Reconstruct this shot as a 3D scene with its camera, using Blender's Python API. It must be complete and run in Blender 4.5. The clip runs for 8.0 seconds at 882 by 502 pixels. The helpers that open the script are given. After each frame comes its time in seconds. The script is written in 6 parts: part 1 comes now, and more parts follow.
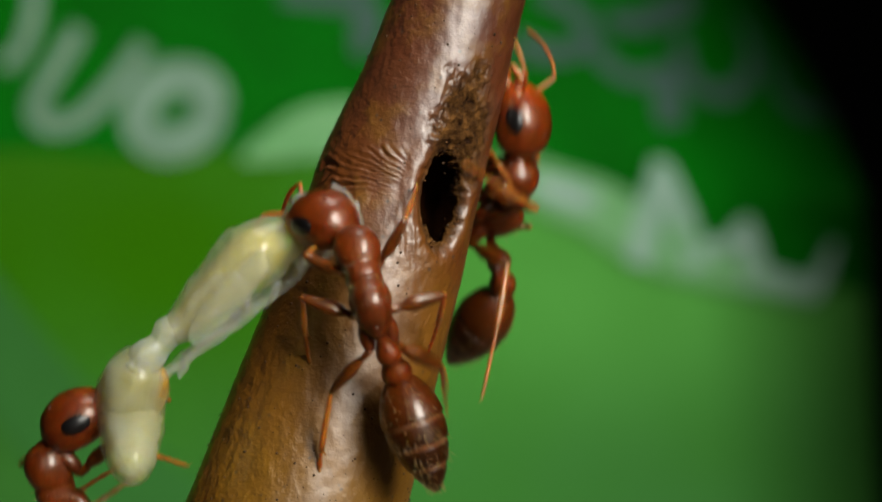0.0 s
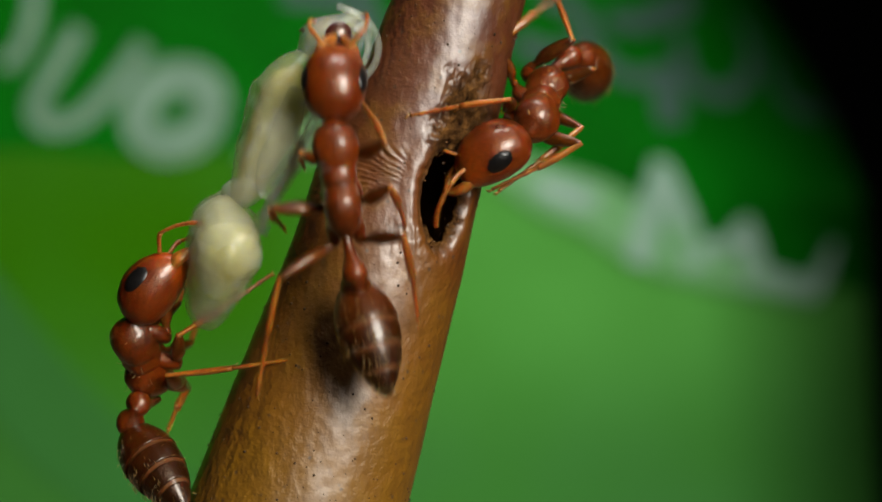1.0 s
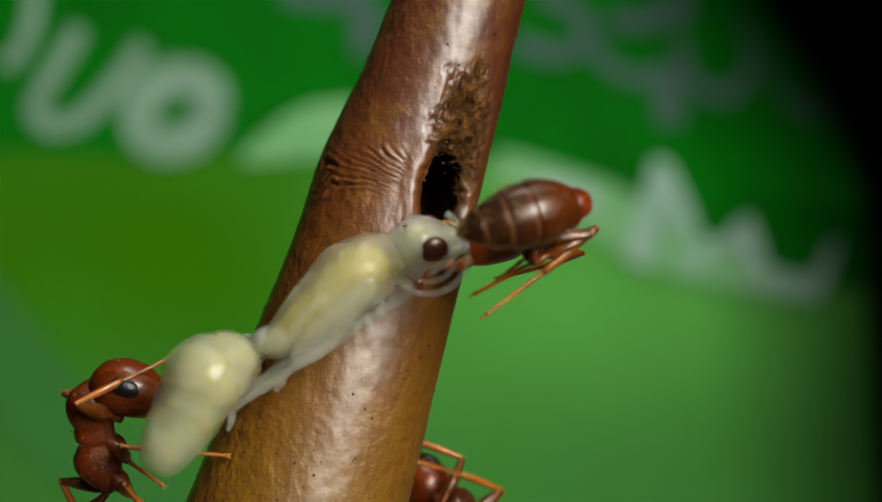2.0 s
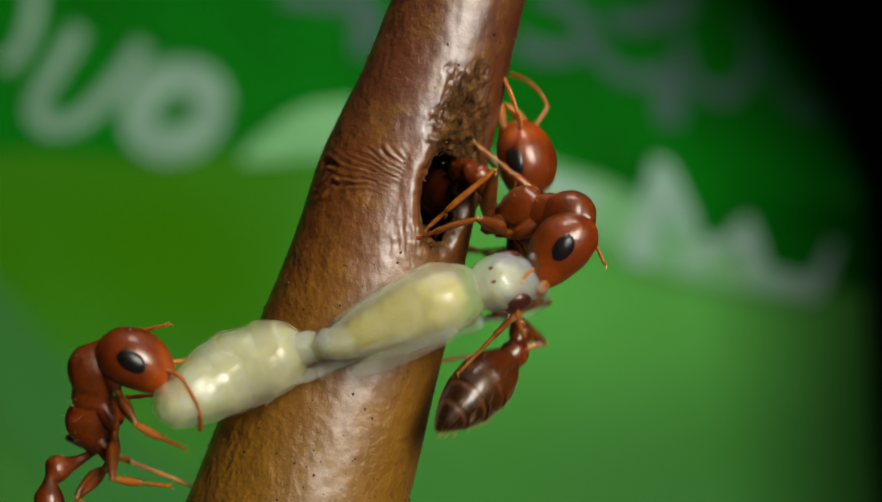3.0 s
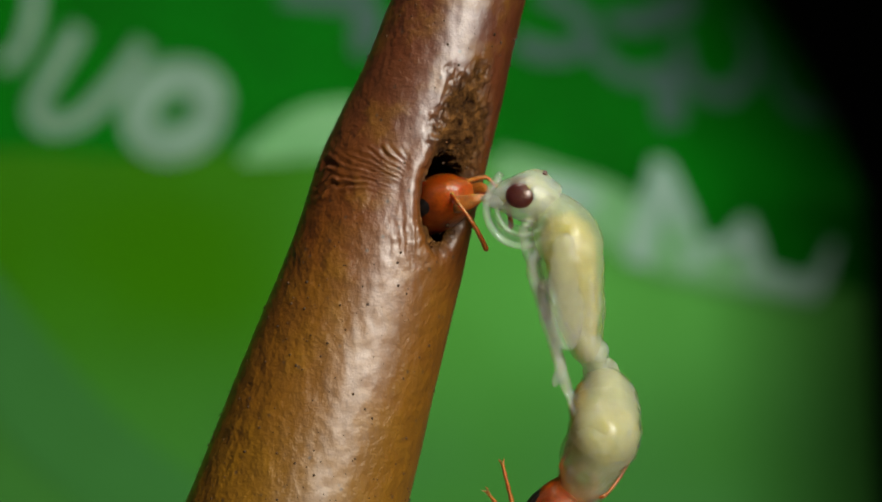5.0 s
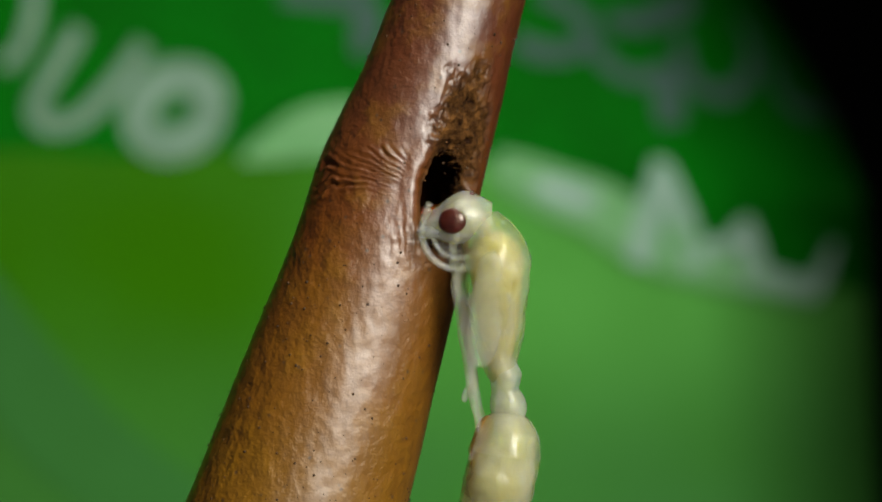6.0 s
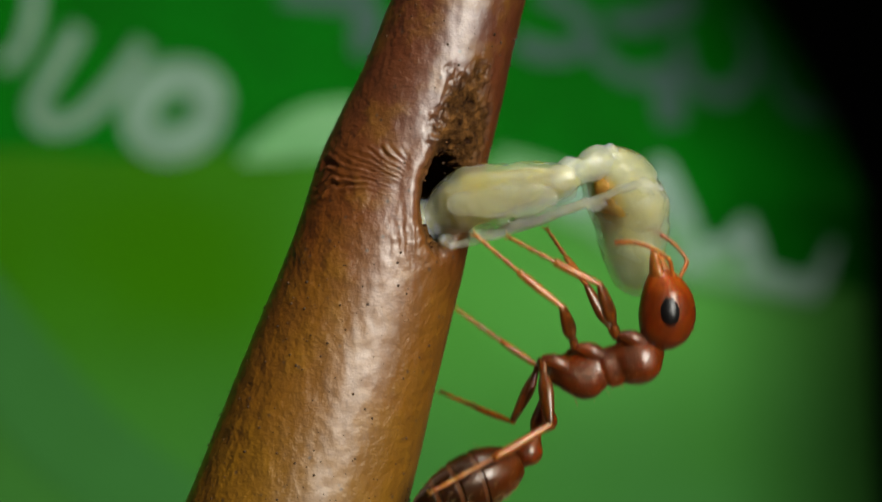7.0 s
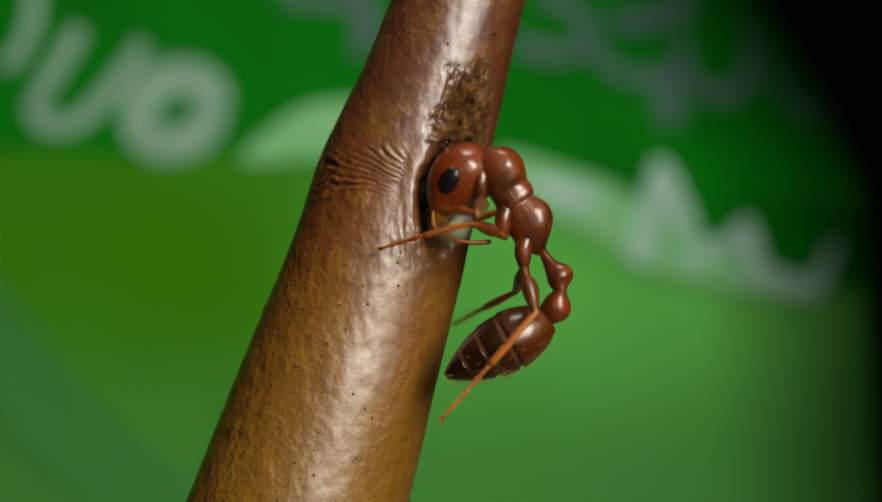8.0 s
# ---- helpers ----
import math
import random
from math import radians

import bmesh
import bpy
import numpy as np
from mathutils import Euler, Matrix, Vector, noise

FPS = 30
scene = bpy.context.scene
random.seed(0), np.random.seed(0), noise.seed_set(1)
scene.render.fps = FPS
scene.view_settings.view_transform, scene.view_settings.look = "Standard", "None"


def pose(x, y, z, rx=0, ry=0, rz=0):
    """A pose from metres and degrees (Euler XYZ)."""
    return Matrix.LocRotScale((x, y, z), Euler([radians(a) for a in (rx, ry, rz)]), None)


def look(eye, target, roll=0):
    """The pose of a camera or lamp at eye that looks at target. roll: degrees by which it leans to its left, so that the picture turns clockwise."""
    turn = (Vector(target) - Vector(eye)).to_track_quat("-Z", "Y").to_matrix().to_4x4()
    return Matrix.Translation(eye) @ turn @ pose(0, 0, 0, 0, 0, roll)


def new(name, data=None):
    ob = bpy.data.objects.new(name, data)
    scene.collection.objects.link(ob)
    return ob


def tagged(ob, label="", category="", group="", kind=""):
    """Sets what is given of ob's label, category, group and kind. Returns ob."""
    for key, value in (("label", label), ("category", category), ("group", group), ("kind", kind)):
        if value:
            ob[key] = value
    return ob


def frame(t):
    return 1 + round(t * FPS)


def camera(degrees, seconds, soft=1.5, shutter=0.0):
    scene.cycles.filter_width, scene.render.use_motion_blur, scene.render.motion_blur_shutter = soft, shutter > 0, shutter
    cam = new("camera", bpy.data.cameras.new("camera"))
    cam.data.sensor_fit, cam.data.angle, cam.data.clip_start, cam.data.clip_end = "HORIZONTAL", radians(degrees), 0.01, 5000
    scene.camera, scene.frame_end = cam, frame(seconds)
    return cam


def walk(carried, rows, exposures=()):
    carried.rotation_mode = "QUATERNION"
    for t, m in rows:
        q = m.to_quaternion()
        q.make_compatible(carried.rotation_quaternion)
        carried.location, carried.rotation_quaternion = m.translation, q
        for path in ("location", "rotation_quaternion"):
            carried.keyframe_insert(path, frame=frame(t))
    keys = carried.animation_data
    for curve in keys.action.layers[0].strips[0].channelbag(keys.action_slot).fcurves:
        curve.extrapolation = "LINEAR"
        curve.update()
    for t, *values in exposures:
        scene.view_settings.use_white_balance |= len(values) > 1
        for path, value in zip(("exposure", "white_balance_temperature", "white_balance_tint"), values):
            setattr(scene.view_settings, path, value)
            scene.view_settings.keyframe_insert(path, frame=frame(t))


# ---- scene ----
# ---- camera: fixed on a stand, a macro lens stopped down
MM = 0.001
cam = camera(20, 8.0, soft=1.6, shutter=0.3)
cam.data.dof.use_dof = True
cam.data.dof.focus_distance = 38.5 * MM
cam.data.dof.aperture_fstop = 105
STAND = look((0, -39.7 * MM, 0), (0, 0, 0))
walk(cam, [(0.0, STAND), (8.0, STAND)], [(0.0, 0.0), (8.0, 0.0)])

# ---- light: one diffused lamp above the lens, a dim room round it
world = bpy.data.worlds.new("room_light")
scene.world = world
world.use_nodes = True
world.node_tree.nodes["Background"].inputs[0].default_value = (0.9, 0.95, 1.0, 1)
world.node_tree.nodes["Background"].inputs[1].default_value = 0.006


def lamp(name, eye, target, width, height, watts, colour, spread):
    data = bpy.data.lights.new(name, "AREA")
    data.shape, data.size, data.size_y = "RECTANGLE", width * MM, height * MM
    data.energy, data.color, data.spread = watts, colour, radians(spread)
    ob = new(name, data)
    ob.matrix_world = look([c * MM for c in eye], [c * MM for c in target])
    return ob


lamp("key_lamp", (27, -50, 20), (-2.2, 0, -1.8), 26, 38, 0.0088, (1.0, 0.97, 0.88), 47)
lamp("top_lamp", (3, -2, 36), (4.5, 34, -10.0), 16, 14, 0.0080, (1.0, 0.98, 0.92), 92)


# ---- materials
def material(name, rough=0.5, metal=0.0):
    mat = bpy.data.materials.new(name)
    mat.use_nodes = True
    bsdf = mat.node_tree.nodes["Principled BSDF"]
    bsdf.inputs["Roughness"].default_value = rough
    bsdf.inputs["Metallic"].default_value = metal
    return mat, mat.node_tree, bsdf


def node(tree, kind, **values):
    n = tree.nodes.new(kind)
    for key, value in values.items():
        n.inputs[key].default_value = value
    return n


def coords(tree, size=1000.0):
    """Object coordinates in millimetres."""
    tc = tree.nodes.new("ShaderNodeTexCoord")
    mp = tree.nodes.new("ShaderNodeMapping")
    mp.inputs["Scale"].default_value = (size, size, size)
    tree.links.new(tc.outputs["Object"], mp.inputs["Vector"])
    return mp.outputs["Vector"]


def noise_fac(tree, vec, scale, detail=4.0, rough=0.55, lo=0.3, hi=0.7):
    n = node(tree, "ShaderNodeTexNoise", Scale=scale, Detail=detail, Roughness=rough)
    tree.links.new(vec, n.inputs["Vector"])
    m = node(tree, "ShaderNodeMapRange")
    m.inputs["From Min"].default_value, m.inputs["From Max"].default_value = lo, hi
    tree.links.new(n.outputs["Fac"], m.inputs["Value"])
    return m.outputs["Result"]


def mix(tree, fac, a, b, blend="MIX"):
    n = tree.nodes.new("ShaderNodeMix")
    n.data_type, n.blend_type = "RGBA", blend
    for socket, value in ((n.inputs["Factor"], fac), (n.inputs["A"], a), (n.inputs["B"], b)):
        if isinstance(value, (tuple, float, int)):
            socket.default_value = (*value, 1) if isinstance(value, tuple) else value
        else:
            tree.links.new(value, socket)
    return n.outputs["Result"]


def bump(tree, bsdf, height, strength, distance):
    n = node(tree, "ShaderNodeBump", Strength=strength, Distance=distance * MM)
    tree.links.new(height, n.inputs["Height"])
    tree.links.new(n.outputs["Normal"], bsdf.inputs["Normal"])


def cuticle(name, light, dark, rough, thin=0.0, scale=4.0, span=None, relief_depth=0.026):
    """Ant skin. span: x in millimetres where it is light and where it has turned dark."""
    mat, tree, bsdf = material(name, rough)
    vec = coords(tree)
    fac = noise_fac(tree, vec, scale * 0.35, 3)
    if span:
        sep = tree.nodes.new("ShaderNodeSeparateXYZ")
        tree.links.new(vec, sep.inputs["Vector"])
        r = node(tree, "ShaderNodeMapRange")
        r.interpolation_type = "SMOOTHSTEP"
        r.inputs["From Min"].default_value, r.inputs["From Max"].default_value = span
        tree.links.new(sep.outputs["X"], r.inputs["Value"])
        fac = mix(tree, 0.3, r.outputs["Result"], fac)
    fine = noise_fac(tree, vec, scale * 4.0, 5, 0.6, lo=0.4, hi=0.75)
    col = mix(tree, fac, light, dark)
    col = mix(tree, mix(tree, 0.55, (0.0, 0.0, 0.0), fine), col, tuple(c * 0.45 for c in dark))
    tree.links.new(col, bsdf.inputs["Base Color"])
    bsdf.inputs["Subsurface Weight"].default_value = 0.35 + thin
    bsdf.inputs["Subsurface Radius"].default_value = (1.0, 0.30, 0.06)
    bsdf.inputs["Subsurface Scale"].default_value = 0.32 * MM
    bsdf.inputs["Specular IOR Level"].default_value = 0.35
    bsdf.inputs["Specular Tint"].default_value = (1.0, 0.72, 0.50, 1)
    bsdf.inputs["Coat Weight"].default_value = 0.5
    bsdf.inputs["Coat Roughness"].default_value = 0.2
    pit = node(tree, "ShaderNodeTexVoronoi", Scale=26.0)
    tree.links.new(vec, pit.inputs["Vector"])
    groove = tree.nodes.new("ShaderNodeMapping")
    groove.inputs["Scale"].default_value = (2.5, 13.0, 13.0)
    tree.links.new(vec, groove.inputs["Vector"])
    relief = mix(tree, 0.5, mix(tree, 0.4, noise_fac(tree, vec, 34.0, 3), pit.outputs["Distance"]), mix(tree, 0.5, noise_fac(tree, vec, 6.0, 4), noise_fac(tree, groove.outputs["Vector"], 1.0, 3)))
    bump(tree, bsdf, relief, 0.5, relief_depth)
    return mat


M_HEAD = cuticle("head_cuticle", (0.30, 0.052, 0.0015), (0.080, 0.010, 0.001), 0.36, 0.5, span=(1.15, 0.75))
M_BODY = cuticle("body_cuticle", (0.150, 0.024, 0.0015), (0.030, 0.0050, 0.0008), 0.36, 0.25, relief_depth=0.034)
M_GASTER = cuticle("gaster_cuticle", (0.080, 0.016, 0.0015), (0.008, 0.003, 0.0008), 0.30, span=(-0.1, -1.1))
M_GASTER.node_tree.nodes["Principled BSDF"].inputs["Specular IOR Level"].default_value = 0.25
M_LEG = cuticle("leg_cuticle", (0.36, 0.135, 0.018), (0.15, 0.042, 0.006), 0.36, 0.45)
M_FEMUR = cuticle("femur_cuticle", (0.14, 0.034, 0.003), (0.030, 0.008, 0.0015), 0.30, 0.2)
M_BAND = cuticle("gaster_band", (0.115, 0.036, 0.009), (0.055, 0.017, 0.005), 0.5)
M_DOWN = cuticle("golden_down", (0.46, 0.26, 0.09), (0.34, 0.18, 0.05), 0.5, 0.2)
M_MEMBRANE = cuticle("membrane", (0.42, 0.25, 0.10), (0.30, 0.16, 0.06), 0.45, 0.2)


def eye_material():
    mat, tree, bsdf = material("compound_eye", 0.3)
    vec = coords(tree)
    v = node(tree, "ShaderNodeTexVoronoi", Scale=38.0)
    tree.links.new(vec, v.inputs["Vector"])
    col = mix(tree, v.outputs["Distance"], (0.002, 0.002, 0.002), (0.006, 0.005, 0.005))
    tree.links.new(col, bsdf.inputs["Base Color"])
    bsdf.inputs["Specular IOR Level"].default_value = 0.3
    bump(tree, bsdf, v.outputs["Distance"], 0.3, 0.01)
    return mat


M_EYE = eye_material()


def pupal(name, light, dark, weight, trans, rough=0.3, alpha=1.0, yolk=None):
    """Wet translucent pupal skin. yolk: colour of the gut that shows through."""
    mat, tree, bsdf = material(name, rough)
    vec = coords(tree)
    col = mix(tree, noise_fac(tree, vec, 1.3, 3), light, dark)
    if yolk:
        col = mix(tree, noise_fac(tree, vec, 0.8, 2, lo=0.52, hi=0.68), col, yolk)
    tree.links.new(col, bsdf.inputs["Base Color"])
    bsdf.inputs["Subsurface Weight"].default_value = weight
    bsdf.inputs["Subsurface Radius"].default_value = (1.0, 0.9, 0.4)
    bsdf.inputs["Subsurface Scale"].default_value = 1.1 * MM
    bsdf.inputs["Transmission Weight"].default_value = trans
    bsdf.inputs["IOR"].default_value = 1.36
    bsdf.inputs["Alpha"].default_value = alpha
    bsdf.inputs["Coat Weight"].default_value = 0.7
    bsdf.inputs["Coat Roughness"].default_value = 0.11
    fold = node(tree, "ShaderNodeTexVoronoi", Scale=3.1)
    tree.links.new(vec, fold.inputs["Vector"])
    crease = tree.nodes.new("ShaderNodeMapping")
    crease.inputs["Scale"].default_value = (1.4, 4.5, 4.5)
    tree.links.new(vec, crease.inputs["Vector"])
    hgt = mix(tree, 0.5, noise_fac(tree, crease.outputs["Vector"], 1.0, 3), mix(tree, 0.5, fold.outputs["Distance"], noise_fac(tree, vec, 7.0, 4)))
    bump(tree, bsdf, hgt, 0.42, 0.14)
    return mat


M_PUPA = pupal("pupal_skin", (0.44, 0.44, 0.30), (0.41, 0.39, 0.20), 1.0, 0.0, 0.28, 0.28, (0.40, 0.36, 0.13))
M_PUPA_PALE = pupal("pupal_pale_skin", (0.46, 0.48, 0.40), (0.42, 0.44, 0.34), 0.9, 0.0, 0.22, 0.36)
M_SHEATH = pupal("pupal_sheath", (0.46, 0.47, 0.36), (0.42, 0.44, 0.29), 0.6, 0.1, 0.22, 0.24)
M_LOOP = pupal("pupal_feeler_sheath", (0.46, 0.49, 0.41), (0.42, 0.45, 0.34), 0.4, 0.2, 0.20, 0.22)
M_YOLK = pupal("pupal_gut", (0.42, 0.38, 0.13), (0.38, 0.32, 0.07), 0.9, 0.0, 0.5, 0.66)
M_PUPA_CORE = pupal("pupal_core", (0.43, 0.43, 0.27), (0.40, 0.40, 0.20), 0.9, 0.0, 0.5, 0.46)
M_GUT = pupal("dark_pupal_gut", (0.40, 0.23, 0.02), (0.28, 0.14, 0.02), 0.5, 0.0, 0.5, 1.0)
M_PUPA_EYE = cuticle("pupal_eye", (0.050, 0.010, 0.008), (0.034, 0.007, 0.006), 0.3)


def thorn_material():
    mat, tree, bsdf = material("thorn_bark", 0.36)
    tc = tree.nodes.new("ShaderNodeTexCoord")
    mp = tree.nodes.new("ShaderNodeMapping")
    mp.inputs["Scale"].default_value = (1000, 1000, 1000)
    tree.links.new(tc.outputs["Object"], mp.inputs["Vector"])
    vec = mp.outputs["Vector"]
    sep = tree.nodes.new("ShaderNodeSeparateXYZ")
    tree.links.new(vec, sep.inputs["Vector"])
    wob = noise_fac(tree, vec, 0.9, 3, lo=0.25, hi=0.75)
    add = tree.nodes.new("ShaderNodeMath")
    add.operation = "MULTIPLY_ADD"
    tree.links.new(wob, add.inputs[0])
    add.inputs[1].default_value = 2.2
    tree.links.new(sep.outputs["Z"], add.inputs[2])
    rng = node(tree, "ShaderNodeMapRange")
    rng.inputs["From Min"].default_value, rng.inputs["From Max"].default_value = -3.0, 5.5
    tree.links.new(add.outputs[0], rng.inputs["Value"])
    ramp = tree.nodes.new("ShaderNodeValToRGB")
    tree.links.new(rng.outputs["Result"], ramp.inputs["Fac"])
    el = ramp.color_ramp.elements
    el[0].position, el[0].color = 0.0, (0.142, 0.066, 0.0012, 1)
    el[1].position, el[1].color = 1.0, (0.062, 0.014, 0.004, 1)
    for pos, colour in ((0.3, (0.126, 0.050, 0.0012, 1)), (0.55, (0.098, 0.027, 0.0015, 1)), (0.75, (0.072, 0.0185, 0.004, 1))):
        e = el.new(pos)
        e.color = colour
    # fibres run along the thorn
    st = tree.nodes.new("ShaderNodeMapping")
    st.inputs["Scale"].default_value = (1.0, 1.0, 0.22)
    tree.links.new(vec, st.inputs["Vector"])
    fib = noise_fac(tree, st.outputs["Vector"], 5.0, 5, lo=0.3, hi=0.7)
    col = mix(tree, mix(tree, 0.28, (0, 0, 0), fib), ramp.outputs["Color"], (0.050, 0.021, 0.006))
    blot = noise_fac(tree, vec, 1.7, 4, lo=0.5, hi=0.75)
    col = mix(tree, mix(tree, 0.45, (0, 0, 0), blot), col, (0.185, 0.094, 0.004))
    # dark pin-prick spots
    v = node(tree, "ShaderNodeTexVoronoi", Scale=3.2, Randomness=1.0)
    tree.links.new(vec, v.inputs["Vector"])
    dots = node(tree, "ShaderNodeMapRange")
    dots.inputs["From Min"].default_value, dots.inputs["From Max"].default_value = 0.05, 0.13
    dots.inputs["To Min"].default_value, dots.inputs["To Max"].default_value = 0.85, 0.0
    tree.links.new(v.outputs["Distance"], dots.inputs["Value"])
    col = mix(tree, dots.outputs["Result"], col, (0.035, 0.022, 0.014))
    # chewed corky tissue round the entrance
    at = tree.nodes.new("ShaderNodeAttribute")
    at.attribute_name = "cork"
    crumb = noise_fac(tree, vec, 4.6, 6, 0.68, lo=0.36, hi=0.66)
    cork = mix(tree, crumb, (0.012, 0.0045, 0.0015), (0.115, 0.050, 0.012))
    col = mix(tree, at.outputs["Fac"], col, cork)
    tree.links.new(col, bsdf.inputs["Base Color"])
    rough = tree.nodes.new("ShaderNodeMath")
    rough.operation = "MULTIPLY_ADD"
    tree.links.new(at.outputs["Fac"], rough.inputs[0])
    rough.inputs[1].default_value, rough.inputs[2].default_value = 0.40, 0.42
    tree.links.new(rough.outputs[0], bsdf.inputs["Roughness"])
    spec = tree.nodes.new("ShaderNodeMath")
    spec.operation = "MULTIPLY_ADD"
    tree.links.new(at.outputs["Fac"], spec.inputs[0])
    spec.inputs[1].default_value, spec.inputs[2].default_value = -0.16, 0.22
    tree.links.new(spec.outputs[0], bsdf.inputs["Specular IOR Level"])
    coat = tree.nodes.new("ShaderNodeMath")
    coat.operation = "MULTIPLY_ADD"
    tree.links.new(at.outputs["Fac"], coat.inputs[0])
    coat.inputs[1].default_value, coat.inputs[2].default_value = -1.0, 1.0
    # the old bark towards the foot is the glossiest
    worn = node(tree, "ShaderNodeMapRange")
    worn.inputs["From Min"].default_value, worn.inputs["From Max"].default_value = 0.35, 0.85
    worn.inputs["To Min"].default_value, worn.inputs["To Max"].default_value = 1.0, 0.8
    tree.links.new(rng.outputs["Result"], worn.inputs["Value"])
    both = tree.nodes.new("ShaderNodeMath")
    both.operation, both.use_clamp = "MULTIPLY", True
    tree.links.new(coat.outputs[0], both.inputs[0])
    tree.links.new(worn.outputs["Result"], both.inputs[1])
    tree.links.new(both.outputs[0], bsdf.inputs["Coat Weight"])
    bsdf.inputs["Coat Roughness"].default_value = 0.39
    bsdf.inputs["Coat Tint"].default_value = (1.0, 0.95, 0.84, 1)
    bsdf.inputs["Coat IOR"].default_value = 1.65
    hgt = mix(tree, at.outputs["Fac"], mix(tree, 0.10, mix(tree, 0.12, noise_fac(tree, vec, 3.4, 4, 0.58, lo=0.2, hi=0.8), noise_fac(tree, vec, 13.0, 4, 0.6, lo=0.25, hi=0.75)), fib), crumb)
    bump(tree, bsdf, hgt, 0.85, 0.078)
    return mat


M_THORN = thorn_material()


def sheet_material():
    mat, tree, bsdf = material("printed_card", 0.7)
    bsdf.inputs["Specular IOR Level"].default_value = 0.02
    vec = coords(tree)
    sep = tree.nodes.new("ShaderNodeSeparateXYZ")
    tree.links.new(vec, sep.inputs["Vector"])

    def ramp_of(value, lo, hi):
        r = node(tree, "ShaderNodeMapRange")
        r.interpolation_type = "SMOOTHSTEP"
        r.inputs["From Min"].default_value, r.inputs["From Max"].default_value = lo, hi
        tree.links.new(value, r.inputs["Value"])
        return r.outputs["Result"]

    # print hues, with the lens falloff painted in: darker left and low
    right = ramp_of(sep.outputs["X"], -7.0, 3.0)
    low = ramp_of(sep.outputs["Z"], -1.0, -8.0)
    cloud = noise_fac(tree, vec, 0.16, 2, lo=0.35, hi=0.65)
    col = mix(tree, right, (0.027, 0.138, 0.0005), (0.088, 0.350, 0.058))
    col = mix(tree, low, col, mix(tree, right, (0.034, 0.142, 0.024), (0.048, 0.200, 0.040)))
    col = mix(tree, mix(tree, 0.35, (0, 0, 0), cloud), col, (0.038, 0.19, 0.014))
    tree.links.new(col, bsdf.inputs["Base Color"])
    return mat


def ink(name, colour, other, scale=0.5):
    mat, tree, bsdf = material(name, 0.7)
    bsdf.inputs["Specular IOR Level"].default_value = 0.03
    vec = coords(tree)
    tree.links.new(mix(tree, noise_fac(tree, vec, scale, 2), colour, other), bsdf.inputs["Base Color"])
    return mat


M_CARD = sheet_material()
M_INK_GREEN = ink("deep_green_ink", (0.002, 0.142, 0.004), (0.002, 0.108, 0.003))
M_INK_WHITE = ink("white_ink", (0.21, 0.34, 0.25), (0.14, 0.25, 0.17))
M_INK_BRIGHT = ink("bluish_white_ink", (0.33, 0.49, 0.41), (0.24, 0.40, 0.30))
M_INK_GREY = ink("grey_ink", (0.075, 0.135, 0.115), (0.048, 0.10, 0.078))
M_INK_FAINT = ink("faint_blue_green_ink", (0.032, 0.142, 0.028), (0.030, 0.134, 0.025))
M_INK_PALE = ink("pale_green_ink", (0.19, 0.43, 0.19), (0.13, 0.35, 0.13))
M_FIBRE = ink("fibre", (0.19, 0.09, 0.035), (0.08, 0.035, 0.014), 6.0)
M_PORE = ink("pore", (0.03, 0.02, 0.012), (0.06, 0.035, 0.02), 8.0)
M_DARK_SHEET = ink("black_cloth", (0.0012, 0.0014, 0.0012), (0.0025, 0.003, 0.0025), 2.0)
M_TABLE = ink("table_wood", (0.16, 0.11, 0.06), (0.11, 0.07, 0.04), 0.3)


# ---- mesh helpers, all in millimetres
def smooth_rows(rows, steps):
    """Catmull-Rom through rows of numbers."""
    pts = [np.array(r, float) for r in rows]
    pts = [2 * pts[0] - pts[1], *pts, 2 * pts[-1] - pts[-2]]
    out = []
    for i in range(1, len(pts) - 2):
        a, b, c, d = pts[i - 1:i + 3]
        for k in range(steps):
            t = k / steps
            out.append(0.5 * (2 * b + (c - a) * t + (2 * a - 5 * b + 4 * c - d) * t * t + (3 * b - a - 3 * c + d) * t ** 3))
    out.append(pts[-2])
    return out


def skin(bm, rings, closed_ends=True):
    n = len(rings[0])
    made = [[bm.verts.new(p) for p in ring] for ring in rings]
    for a, b in zip(made, made[1:]):
        for i in range(n):
            bm.faces.new((a[i], a[(i + 1) % n], b[(i + 1) % n], b[i]))
    if closed_ends:
        bm.faces.new(made[0][::-1])
        bm.faces.new(made[-1])


def loft(bm, rows, n=22, steps=5, power=2.0, wobble=0.0):
    """Rings across x: rows of x, half width (y), half height (z), height of the centre."""
    rings = []
    for x, hy, hz, zo in smooth_rows(rows, steps):
        ring = []
        hy, hz = max(hy, 0.004), max(hz, 0.004)
        for i in range(n):
            a = 2 * math.pi * i / n
            c, s = math.cos(a), math.sin(a)
            w = 1 + wobble * (noise.noise((x * 2.3, c * 1.4, s * 1.4)) + 0.5 * noise.noise((x * 6.1, c * 3.0 + 4, s * 3.0)))
            y = hy * w * math.copysign(abs(c) ** (2 / power), c)
            z = hz * w * math.copysign(abs(s) ** (2 / power), s)
            ring.append((x, y, zo + z))
        rings.append(ring)
    skin(bm, rings)


